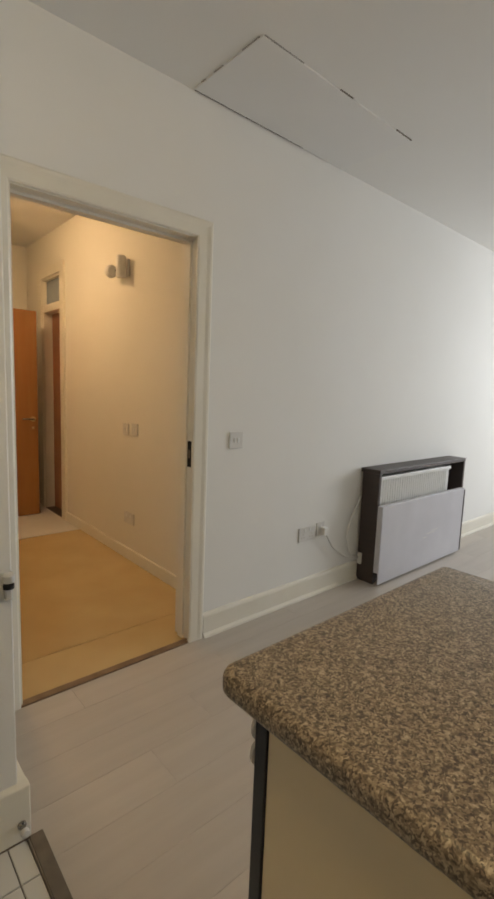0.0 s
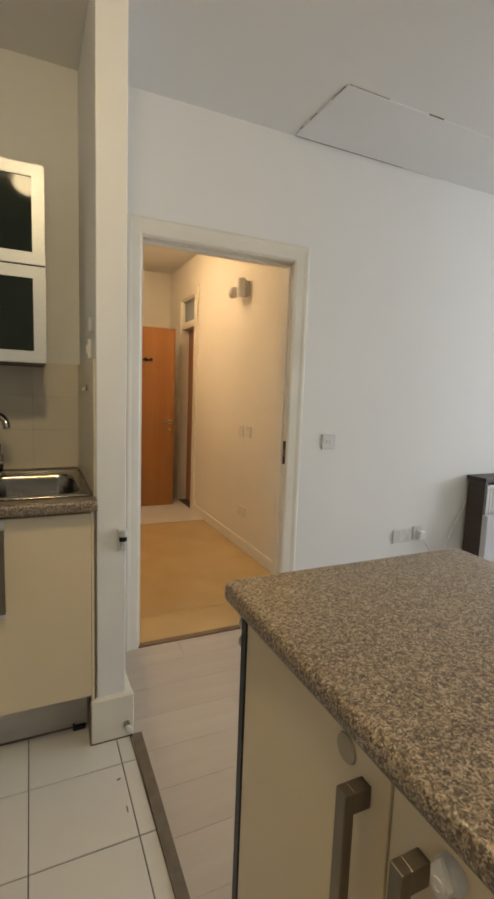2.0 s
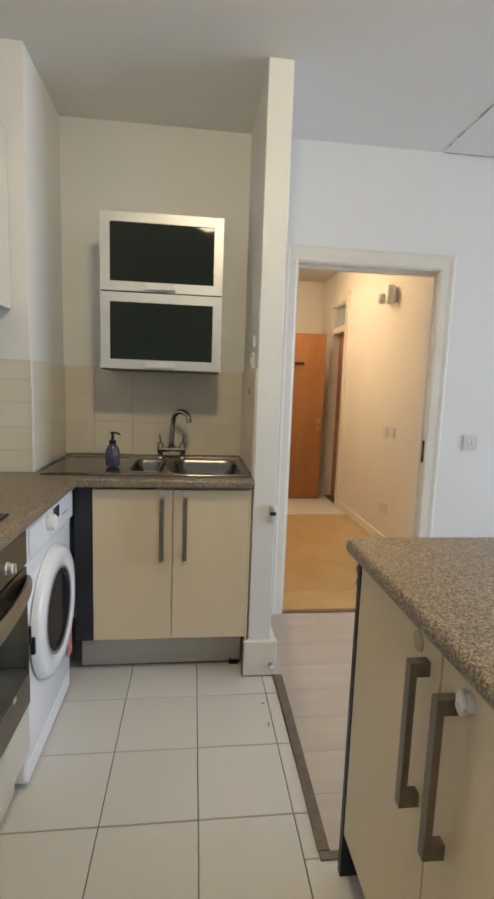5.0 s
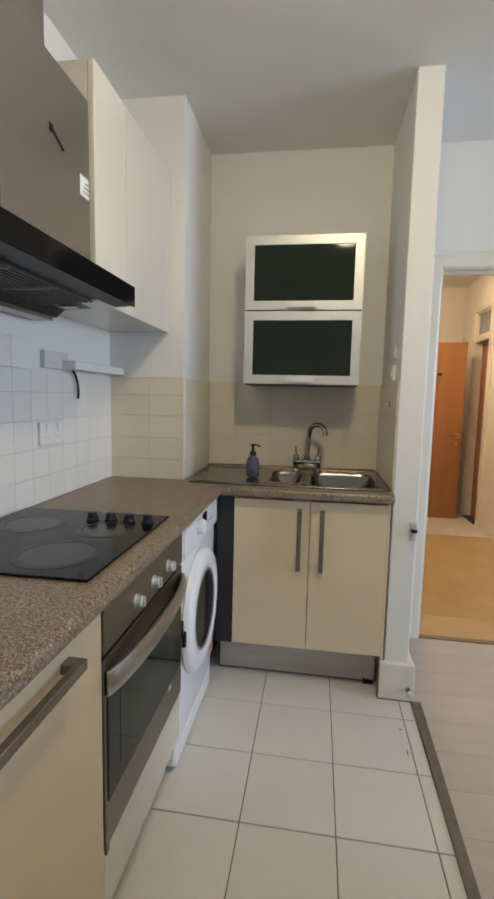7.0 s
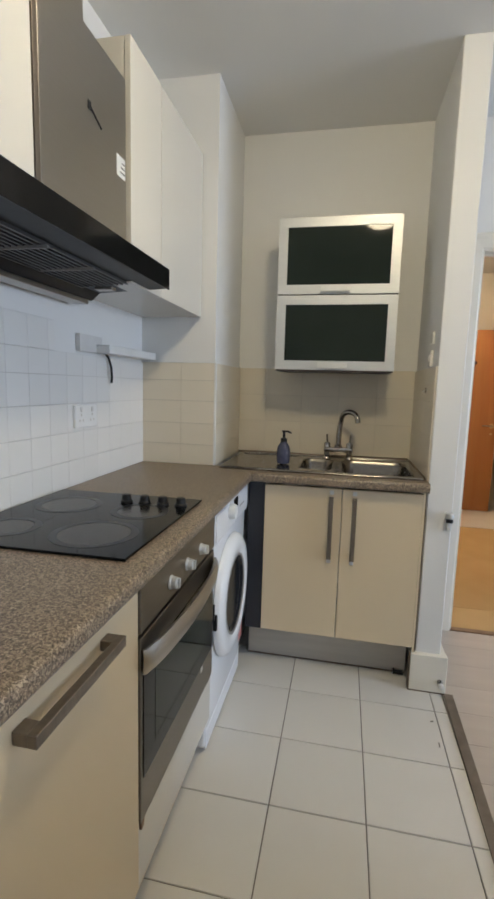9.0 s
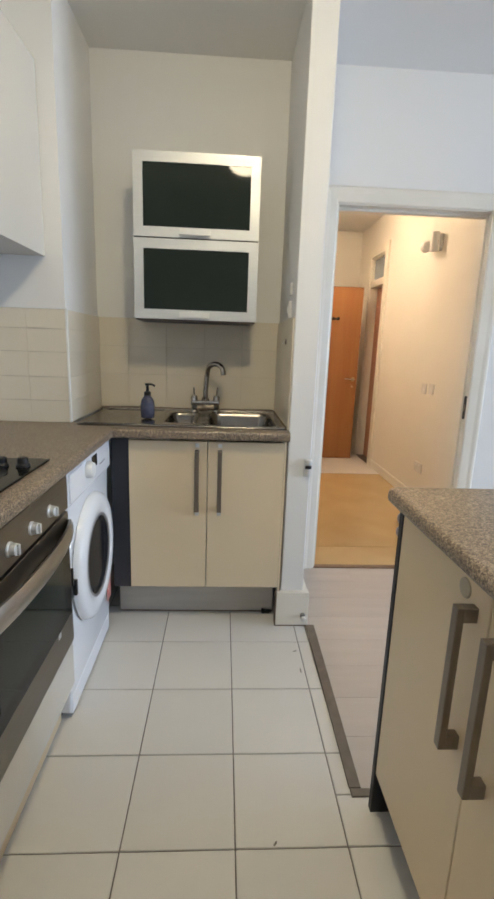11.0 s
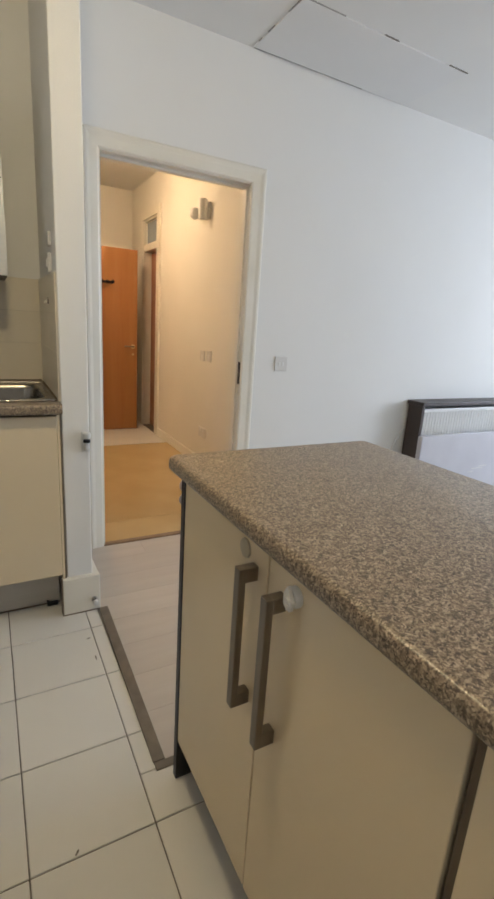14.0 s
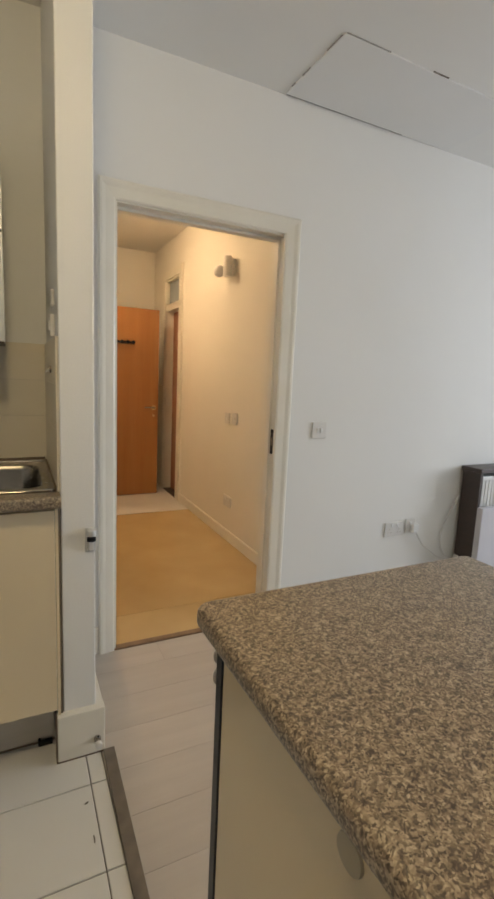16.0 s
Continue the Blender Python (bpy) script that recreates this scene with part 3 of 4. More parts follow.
side = structure("door_frame_side", boxes(
    (HX - 0.022, HX, 4.43, 4.52, 0, 2.385), (HX - 0.022, HX, 5.02, 5.11, 0, 2.385), (HX - 0.022, HX, 4.52, 5.02, 2.30, 2.385),
    (HX - 0.004, HX + 0.12, 4.52, 4.534, 0, 2.30), (HX - 0.004, HX + 0.12, 5.006, 5.02, 0, 2.30), (HX - 0.004, HX + 0.12, 4.534, 5.006, 2.28, 2.30),
    (HX - 0.004, HX + 0.12, 4.534, 5.006, 1.98, 2.05)), M_GLOSS, "cream side door frame with a transom light", "door frame")
part("transom_pane", box(HX + 0.03, HX + 0.036, 4.534, 5.006, 2.05, 2.28), M_TRANSOM, side, "frosted transom glass")
door2 = structure("door_2", box(HX + 0.078, HX + 0.112, 4.538, 5.002, 0.01, 1.975, bev=0.003), M_VENEER2, "dark brown veneered side door, closed", "door")
structure("threshold_side", box(HX - 0.01, HX + 0.12, 4.534, 5.006, -0.006, 0.006), M_WENGE, "dark sill of the side door", "threshold")

# ---------------------------------------------------------------- heater by the wall
heat = thing("storage_heater", (3.42, 1.87, 0), "electric heater in a dark brown surround with front cover", "heater")
hx0, hx1, hy0, hz1 = 2.805, 4.085, 1.788, 0.80
part("side_panel", box(hx0, hx0 + 0.025, hy0, YW - 0.018, 0.0, hz1 - 0.028, bev=0.002), M_WENGE, heat)
part("side_panel", box(hx1 - 0.025, hx1, hy0, YW - 0.018, 0.0, hz1 - 0.028, bev=0.002), M_WENGE, heat)
part("top_panel", box(hx0, hx1, hy0 - 0.004, YW - 0.001, hz1 - 0.028, hz1, bev=0.003), M_WENGE, heat)
part("back_panel", box(hx0 + 0.025, hx1 - 0.025, YW - 0.030, YW - 0.020, 0.03, hz1 - 0.03), M_NAVY, heat)
part("foot_rail", box(hx0 + 0.025, hx1 - 0.025, hy0 + 0.01, hy0 + 0.03, 0, 0.06, bev=0.002), M_WENGE, heat)
body = part("heater_body", box(hx0 + 0.027, 3.85, hy0 + 0.022, YW - 0.032, 0.06, hz1 - 0.055, bev=0.008), M_WHITEP, heat, "white ribbed heater casing")
for k in range(31):
    x = hx0 + 0.05 + k * 0.031
    part("rib", box(x, x + 0.016, hy0 + 0.017, hy0 + 0.024, 0.50, hz1 - 0.075, bev=0.002), M_WHITEP, body)
part("top_lip", box(hx0 + 0.027, 3.85, hy0 + 0.006, hy0 + 0.03, hz1 - 0.075, hz1 - 0.05, bev=0.003), M_WHITEP, body)
cover = part("front_cover", boxes((2.800, 4.015, 1.742, 1.750, 0.012, 0.556), (2.800, 2.807, 1.750, 1.783, 0.09, 0.553), (4.008, 4.015, 1.750, 1.783, 0.04, 0.553), (2.80, 4.015, 1.750, 1.783, 0.549, 0.556), bev=0.002), M_PANEL, heat, "pale grey metal front cover with scuffs")
for a, b, z in ((3.42, 3.55, 0.26), (3.50, 3.60, 0.275), (3.38, 3.44, 0.235)):
    part("scuff", box(a, b, 1.7412, 1.7425, z, z + 0.006), M_PLATE, cover)
part("cover_trim", box(4.010, 4.025, 1.738, 1.755, 0.02, 0.54, bev=0.002), M_WENGE, heat)
part("hose_clip", lathe([(0.010, 0), (0.012, 0.01), (0.006, 0.02)], (hx1, 1.85, 0.44), "x", 12), M_BLACK, heat, smooth=True)
part("flex_gland", box(2.788, 2.80, 1.88, 1.915, 0.12, 0.20, bev=0.003), M_PLATE, heat)

# ---------------------------------------------------------------- island
island = thing("island_unit", (0.75, 0.05, 0), "cream two-door island cabinet with a dark end panel", "kitchen cabinet", "island cabinets")
FI = 0.455
part("end_panel", box(FI - 0.002, 1.02, 0.425, 0.445, 0.0, IT - 0.039, bev=0.001), M_NAVY, island, "dark end panel")
part("carcass", box(FI + 0.021, 1.02, -0.338, 0.423, 0.12, IT - 0.039), M_WHITEGLOSS, island)
part("plinth", box(0.515, 1.0, -0.338, 0.423, 0.0, 0.12), M_WENGE, island, "dark recessed plinth")


def bar_handle(parent, x, y, z0, z1, out):
    """Square bar handle on two square feet; it stands out along x."""
    a, b = sorted((x + out * 0.024, x + out * 0.038))
    h = part("handle", box(a, b, y - 0.0095, y + 0.0095, z0, z1, bev=0.0015), M_BRONZE, parent, "brushed pewter bar handle")
    c, d = sorted((x, x + out * 0.025))
    for z in (z0, z1 - 0.028):
        part("handle_foot", box(c, d, y - 0.0095, y + 0.0095, z, z + 0.028, bev=0.0015), M_BRONZE, h)
    return h


d1 = part("door", box(FI, FI + 0.019, 0.039, 0.423, 0.135, IT - 0.043, bev=0.002), M_CREAM, island)
bar_handle(d1, FI, 0.078, 0.567, 0.853, -1)
d2 = part("door", box(FI, FI + 0.019, -0.349, 0.035, 0.135, IT - 0.043, bev=0.002), M_CREAM, island)
bar_handle(d2, FI, -0.014, 0.560, 0.848, -1)
part("lock_pad", lathe([(0.019, 0), (0.018, -0.003), (0.003, -0.004)], (FI, 0.118, 0.866), "x", 24), M_PAD, d1, "tan round stuck-on lock pad", smooth=True)
lk = part("child_lock", lathe([(0.017, 0), (0.017, -0.006), (0.014, -0.0105), (0.003, -0.0108)], (FI, -0.048, 0.862), "x", 24), M_PLATE, d2, "grey and white plastic child lock", smooth=True)
own = bmesh.new()
tab = [(0.003, 0.020), (0.012, 0.005), (0.011, -0.009), (0.003, -0.020), (-0.008, -0.018), (-0.011, -0.003)]
for x in (FI - 0.017, FI - 0.011):
    own.faces.new([own.verts.new((x, -0.048 + a, 0.862 + b)) for a, b in tab])
own.verts.ensure_lookup_table()
for k in range(6):
    own.faces.new((own.verts[k], own.verts[(k + 1) % 6], own.verts[6 + (k + 1) % 6], own.verts[6 + k]))
part("lock_tab", own, M_PLATE, lk, "white angular tab")
part("lock_eye", lathe([(0.008, -0.0168), (0.008, -0.019), (0.0045, -0.019), (0.0045, -0.0168)], (FI, -0.047, 0.855), "x", 18, ring_only=True), M_PLATE, lk, smooth=True)
for z in (0.874, 0.838):
    hk = part("lock_pad", lathe([(0.019, 0.0), (0.018, 0.005), (0.012, 0.010), (0.003, 0.011)], (FI + 0.012, 0.445, z), "y", 20), M_PLATE, island, "grey stick-on lock pad", smooth=True)
part("edge_strip", box(FI + 0.004, FI + 0.0195, -0.381, -0.353, 0.0, IT - 0.041, bev=0.001), M_EDGE, island, "dark panel edge between units")
island2 = thing("island_unit", (0.75, -0.70, 0), "cream island cabinet behind the dark panel edge", "kitchen cabinet", "island cabinets")
part("carcass", box(FI + 0.021, 1.02, -1.05, -0.364, 0.12, IT - 0.039), M_WHITEGLOSS, island2)
part("plinth", box(0.515, 1.0, -1.05, -0.364, 0.0, 0.12), M_WENGE, island2)
part("door", box(FI, FI + 0.019, -1.05, -0.364, 0.135, IT - 0.043, bev=0.002), M_CREAM, island2)


def slab(pts, z0, z1, r, sharp=()):
    return prism(pts, z0, z1, bev=r, seg=4)


def rounded_corner(x, y, r, a0, n=6):
    return [(x + r * math.cos(radians(a0 + 90 * k / n)), y + r * math.sin(radians(a0 + 90 * k / n))) for k in range(n + 1)]


itop = thing("island_worktop", (0.75, -0.25, IT), "speckled brown and beige laminate island worktop", "worktop")
pts = rounded_corner(0.462, 0.482, 0.028, 90) + [(0.434, -1.08), (1.076, -1.08)] + rounded_corner(1.056, 0.490, 0.020, 0)
part("slab", slab(pts, IT - 0.034, IT + 0.003, 0.013), M_TOP, itop, "speckled laminate slab", smooth=True)
part("underside_board", box(0.450, 1.060, -1.07, 0.486, IT - 0.0395, IT - 0.0335), M_EDGE, itop, "raw brown board under the slab")

# ---------------------------------------------------------------- kitchen run along the wall
FX = -0.463
run = thing("worktop", (-0.72, 0.4, WT), "speckled brown laminate worktop running to the sink", "worktop")


def nose(p0, p1, inward, depth, z0, z1, r, ends):
    """A strip with a rounded front edge from p0 to p1; ends shift the inner line to mitre."""
    own = bmesh.new()
    prof = []
    for k in range(7):
        a = radians(90 * k / 6)
        prof.append((r - r * math.sin(a), z1 - r + r * math.cos(a)))
    prof = [(depth, z1)] + prof
    for k in range(7):
        a = radians(90 * k / 6)
        prof.append((r - r * math.cos(a), z0 + r - r * math.sin(a)))
    prof.append((depth, z0))
    d = Vector((p1[0] - p0[0], p1[1] - p0[1], 0)).normalized()
    w = Vector((*inward, 0))
    rows = []
    for p, s in ((p0, ends[0]), (p1, ends[1])):
        rows.append([own.verts.new(Vector((p[0], p[1], z)) + w * o + d * (s * o)) for o, z in prof])
    a, b = rows
    n = len(prof)
    for k in range(n):
        own.faces.new((a[k], a[(k + 1) % n], b[(k + 1) % n], b[k]))
    own.faces.new(a)
    own.faces.new(b[::-1])
    return own


CX, SY = -0.441, 1.298
part("front_strip", nose((CX, -1.15), (CX, SY), (-1, 0), 0.055, WT - 0.040, WT, 0.013, (0, 1)), M_TOP, run, smooth=True)
part("sink_strip", nose((CX, SY), (0.297, SY), (0, 1), 0.055, WT - 0.040, WT, 0.013, (-1, 0)), M_TOP, run, smooth=True)
part("slab", boxes((XL + 0.001, CX - 0.055, -1.15, SY + 0.055, WT - 0.04, WT), (XL + 0.001, -0.62, SY + 0.055, 1.438, WT - 0.04, WT)), M_TOP, run)
part("sink_surround", boxes((-0.62, 0.297, SY + 0.055, 1.365, WT - 0.04, WT), (-0.62, 0.297, 1.895, YW - 0.008, WT - 0.04, WT), (-0.62, -0.61, 1.365, 1.895, WT - 0.04, WT), (0.290, 0.297, 1.365, 1.895, WT - 0.04, WT)), M_TOP, run)

# base cabinet with the long bar handle
base1 = thing("base_unit", (-0.72, -0.06, 0), "cream base cabinet with a long horizontal handle", "kitchen cabinet", "base cabinets")
part("carcass", box(XL + 0.01, FX - 0.02, -0.266, 0.183, 0.15, WT - 0.042), M_WHITEGLOSS, base1)
bd = part("door", box(FX - 0.019, FX, -0.264, 0.185, 0.155, WT - 0.046, bev=0.002), M_CREAM, base1)
hz = 0.839
hb = part("handle", box(FX + 0.022, FX + 0.037, -0.200, 0.055, hz - 0.010, hz + 0.010, bev=0.0015), M_BRONZE, bd, "brushed pewter bar handle")
for y in (-0.200, 0.027):
    part("handle_foot", box(FX, FX + 0.023, y, y + 0.028, hz - 0.010, hz + 0.010, bev=0.0015), M_BRONZE, hb)
base2 = thing("base_unit", (-0.72, -0.7, 0), "cream base cabinet with an upright bar handle", "kitchen cabinet", "base cabinets")
part("carcass", box(XL + 0.01, FX - 0.02, -1.14, -0.270, 0.15, WT - 0.042), M_WHITEGLOSS, base2)
bd2 = part("door", box(FX - 0.019, FX, -0.70, -0.268, 0.155, WT - 0.046, bev=0.002), M_CREAM, base2)
bar_handle(bd2, FX, -0.311, 0.55, 0.832, 1)
part("door", box(FX - 0.019, FX, -1.14, -0.704, 0.155, WT - 0.046, bev=0.002), M_CREAM, base2)
plinth = thing("plinth", (-0.52, -0.2, 0), "cream plinth board under the base cabinets", "plinth")
part("board", box(-0.535, -0.518, -1.14, 0.77, 0.0, 0.15), M_CREAM, plinth)

# built-in oven
oven = thing("built_in_oven", (-0.72, 0.42, 0.36), "built-in stainless oven with black glass door", "oven")
OX, oy0, oy1 = FX + 0.004, 0.189, 0.766
part("housing", box(XL + 0.02, OX - 0.022, oy0 + 0.004, oy1 - 0.004, 0.31, WT - 0.044), M_DARK, oven)
cp = part("control_panel", box(OX - 0.022, OX, oy0, oy1, 0.772, 0.876, bev=0.002), M_OVEN, oven, "brushed steel control panel")
for y in (0.365, 0.489, 0.613):
    kb = part("knob", lathe([(0.018, 0), (0.018, 0.003), (0.0155, 0.005), (0.0145, 0.017), (0.012, 0.019), (0.003, 0.019)], (OX, y, 0.816), "x", 24), M_ALU, cp, "satin metal control knob", smooth=True)
    part("grip", box(OX + 0.017, OX + 0.025, y - 0.0045, y + 0.0045, 0.803, 0.829, bev=0.002), M_ALU, kb)
od = part("oven_door", box(OX - 0.022, OX - 0.001, oy0, oy1, 0.318, 0.762, bev=0.002), M_OVEN, oven, "brushed steel oven door")
part("glass", box(OX - 0.010, OX + 0.0015, oy0 + 0.012, oy1 - 0.012, 0.425, 0.700, bev=0.001), M_BLACKGLASS, od, "black oven glass")
# A glint on the oven door, painted as a small white dot.
part("glint_dot", box(OX + 0.0012, OX + 0.003, 0.624, 0.644, 0.409, 0.424, bev=0.0006), M_WHITEP, od, "small white dot painted as a glint")
part("inner_window", box(OX, OX + 0.0022, oy0 + 0.075, oy1 - 0.075, 0.470, 0.655, bev=0.0005), M_SMOKED, od)
hp = [(OX + 0.002, oy0 + 0.004, 0.698)]
for k in range(13):
    u = k / 12
    hp.append((OX + 0.008 + 0.026 * math.sin(math.pi * u) ** 0.7 if 0 < k < 12 else OX + 0.007, oy0 + 0.008 + (oy1 - oy0 - 0.016) * u, 0.698))
hp.append((OX + 0.002, oy1 - 0.004, 0.698))
hbm = tube(hp, 0.010, 10)
for v in hbm.verts:
    v.co.z = 0.708 + (v.co.z - 0.698) * 3.0
part("door_handle", hbm, M_STEEL, od, "bowed steel handle", smooth=True)
fill = thing("oven_filler_panel", (FX, 0.42, 0.2), "white filler panel below the oven", "filler panel")
part("panel", box(FX - 0.020, FX - 0.002, oy0, oy1, 0.155, 0.312, bev=0.002), M_WHITEGLOSS, fill)
part("clip", box(FX - 0.004, FX + 0.004, oy0 + 0.002, oy0 + 0.018, 0.302, 0.320, bev=0.002), M_BROWNSTRIP, fill)

# hob
hob = thing("ceramic_hob", (-0.75, 0.49, WT), "black ceramic hob with four rings and knobs", "hob")
part("glass", box(-0.992, -0.497, 0.196, 0.742, WT + 0.0005, WT + 0.007, bev=0.002), M_BLACKGLASS, hob)
for x, y, r in ((-0.645, 0.335, 0.100), (-0.858, 0.566, 0.090), (-0.626, 0.553, 0.076), (-0.875, 0.325, 0.072)):
    for ro, ri in ((r + 0.006, r - 0.012),):
        own = bmesh.new()
        n = 40
        a = [own.verts.new((x + ro * math.cos(2 * math.pi * k / n), y + ro * math.sin(2 * math.pi * k / n), WT + 0.0076)) for k in range(n)]
        b = [own.verts.new((x + ri * math.cos(2 * math.pi * k / n), y + ri * math.sin(2 * math.pi * k / n), WT + 0.0076)) for k in range(n)]
        c = [own.verts.new((v.co.x, v.co.y, WT + 0.006)) for v in a]
        for k in range(n):
            j = (k + 1) % n
            own.faces.new((a[k], a[j], b[j], b[k]))
            own.faces.new((c[k], c[j], a[j], a[k]))
        ringob = part("ring", own, M_RING, hob)
    part("ring_zone", lathe([(r - 0.013, 0.006), (r - 0.013, 0.0072), (0.002, 0.0072)], (x, y, WT), "z", 36), M_ZONE, hob)
for x, y in ((-0.708, 0.640), (-0.650, 0.643), (-0.592, 0.645), (-0.535, 0.647)):
    part("knob", lathe([(0.019, 0.007), (0.019, 0.012), (0.015, 0.016), (0.014, 0.030), (0.011, 0.033), (0.002, 0.033)], (x, y, WT), "z", 22), M_BLACK, hob, smooth=True)

# washing machine
wm = thing("washing_machine", (-0.75, 1.01, 0), "white front-loading washing machine with dark round door", "washing machine")
WX, wy0, wy1 = -0.470, 0.772, 1.318
wb = box(XL + 0.06, WX, wy0, wy1, 0.02, 0.888, bev=0.012, seg=3)
for v in wb.verts:
    if v.co.x > WX - 0.05 and v.co.z < 0.12:
        v.co.x -= 0.015 * (0.12 - v.co.z) / 0.10
part("body", wb, M_ENAMEL, wm, smooth=True)
part("kick_panel", box(WX - 0.042, WX - 0.011, wy0 + 0.012, wy1 - 0.012, 0.012, 0.085, bev=0.004), M_ENAMEL, wm)
pan = part("control_panel", box(WX - 0.01, WX + 0.010, wy0 + 0.004, wy1 - 0.004, 0.765, 0.884, bev=0.006), M_ENAMEL, wm)
part("detergent_drawer", box(WX + 0.008, WX + 0.016, wy0 + 0.012, wy0 + 0.150, 0.775, 0.872, bev=0.004), M_ENAMEL, pan)
part("dial", lathe([(0.030, 0.010), (0.030, 0.022), (0.025, 0.034), (0.003, 0.036)], (WX, 0.985, 0.835), "x", 26), M_WHITEP, pan, smooth=True)
part("display", box(WX + 0.008, WX + 0.0115, 1.045, 1.115, 0.822, 0.866, bev=0.001), M_BLACKGLASS, pan)
for k in range(4):
    part("print_bar", box(WX + 0.009, WX + 0.0112, 1.15 + 0.022 * k, 1.165 + 0.022 * k, 0.812, 0.816), M_PRINT, pan)
DC = (WX, 1.045, 0.490)
wd = part("door_ring", lathe([(0.146, 0.006), (0.146, 0.018), (0.154, 0.026), (0.186, 0.032), (0.218, 0.028), (0.234, 0.016), (0.238, 0.0), (0.15, 0.0)], DC, "x", 48, ring_only=True), M_ENAMEL, wm, "thick white door ring", smooth=True)
part("door_glass", lathe([(0.152, 0.018), (0.146, 0.024), (0.132, 0.021), (0.11, 0.006), (0.08, -0.010), (0.05, -0.018), (0.003, -0.022)], DC, "x", 40), M_DRUM, wd, "dark bowl glass", smooth=True)
part("glass_seal", lathe([(0.156, 0.0285), (0.147, 0.027), (0.145, 0.019), (0.155, 0.017)], DC, "x", 40, ring_only=True), M_PRINT, wd, smooth=True)
part("door_latch", box(WX + 0.002, WX + 0.016, 0.797, 0.812, 0.455, 0.510, bev=0.003), M_BLACK, wd, "black recessed latch")
part("hinge_cover", box(WX, WX + 0.012, wy0 + 0.004, wy0 + 0.016, 0.50, 0.56, bev=0.003), M_BLACK, wm)
part("sticker", box(WX - 0.002, WX + 0.0012, 1.246, 1.300, 0.175, 0.275), M_RED, wm, "red and white sticker")
for x, y in ((WX - 0.07, wy0 + 0.05), (WX - 0.07, wy1 - 0.05), (XL + 0.12, wy0 + 0.05), (XL + 0.12, wy1 - 0.05)):
    part("foot", lathe([(0.018, 0), (0.018, 0.015), (0.010, 0.025)], (x, y, 0), "z", 12), M_BLACK, wm)

# ---------------------------------------------------------------- sink unit
su = thing("sink_unit", (-0.06, 1.62, 0), "cream two-door sink cabinet with grey plinth", "kitchen cabinet", "base cabinets")
SF = 1.342
part("carcass", boxes((-0.387, -0.369, SF + 0.02, YW - 0.02, 0.19, WT - 0.042), (0.270, 0.288, SF + 0.02, YW - 0.02, 0.19, WT - 0.042), (-0.369, 0.270, SF + 0.02, YW - 0.02, 0.19, 0.208)), M_WHITEGLOSS, su)
part("plinth", box(-0.463, 0.276, 1.458, 1.476, 0.0, 0.180), M_GREY, su, "grey recessed plinth")
part("filler_panel", box(-0.463, -0.389, SF + 0.004, SF + 0.024, 0.19, WT - 0.043, bev=0.001), M_NAVY, su, "blue-black filler panel")
part("side_post", box(0.282, 0.291, SF + 0.006, SF + 0.05, 0.17, WT - 0.042), M_CREAM, su)
# Dark strip in place of the shadow between post and partition.
part("gap_shade_strip", box(0.2912, 0.2975, SF + 0.012, SF + 0.05, 0.17, WT - 0.042), M_GRIMESHADE, su, "dark strip painted as the shaded gap beside the partition")
# The plinth's shadow line at the floor, painted as a thin brown strip.
part("plinth_shade", box(-0.463, 0.276, 1.454, 1.459, 0.0, 0.006), M_GRIMESHADE, su, "brown line painted as shade along the floor")
for x0, x1, hx in ((-0.387, -0.0515, -0.095), (-0.0485, 0.280, 0.003)):
    d = part("door", box(x0, x1, SF, SF + 0.019, 0.192, WT - 0.054, bev=0.002), M_CREAM, su)
    h = part("handle", box(hx - 0.0095, hx + 0.0095, SF - 0.036, SF - 0.022, 0.565, 0.836, bev=0.0015), M_BRONZE, d, "brushed pewter bar handle")
    for z in (0.565, 0.810):
        part("handle_foot", box(hx - 0.0095, hx + 0.0095, SF - 0.023, SF, z, z + 0.026, bev=0.0015), M_BRONZE, h)
    for z in (0.538, 0.846):
        part("lock_pad", box(hx - 0.009, hx + 0.009, SF - 0.002, SF, z, z + 0.018, bev=0.0008), M_PLATE, d, "white stick-on pad")
# Black block standing in for the dark shadow under the cabinet's right end.
end_shade = thing("plinth_end_shade", (0.24, 1.44, 0), "small black block painted as the shadow at the plinth end", "bracket")
part("bracket", boxes((0.222, 0.268, 1.435, 1.453, 0.0, 0.014), (0.222, 0.230, 1.435, 1.453, 0.014, 0.022), bev=0.002), M_BLACK, end_shade)

sink = thing("kitchen_sink", (-0.16, 1.63, WT), "stainless steel sink with one and a half bowls", "sink")
ZS = WT + 0.006
own = bmesh.new()
loops = [rounded(-0.612, 0.292, 1.362, 1.898, 0.03), rounded(-0.258, -0.100, 1.455, 1.790, 0.045), rounded(-0.062, 0.256, 1.405, 1.800, 0.055)]
edges, rings = [], []
for lp in loops:
    vs = [own.verts.new((x, y, ZS)) for x, y in lp]
    rings.append(vs)
    edges += [own.edges.new((vs[k], vs[(k + 1) % len(vs)])) for k in range(len(vs))]
bmesh.ops.triangle_fill(own, edges=edges, use_beauty=True, use_dissolve=False)
low = [own.verts.new((v.co.x, v.co.y, WT + 0.0005)) for v in rings[0]]
for k in range(len(low)):
    j = (k + 1) % len(low)
    own.faces.new((rings[0][k], rings[0][j], low[j], low[k]))
part("deck", own, M_SINK, sink)
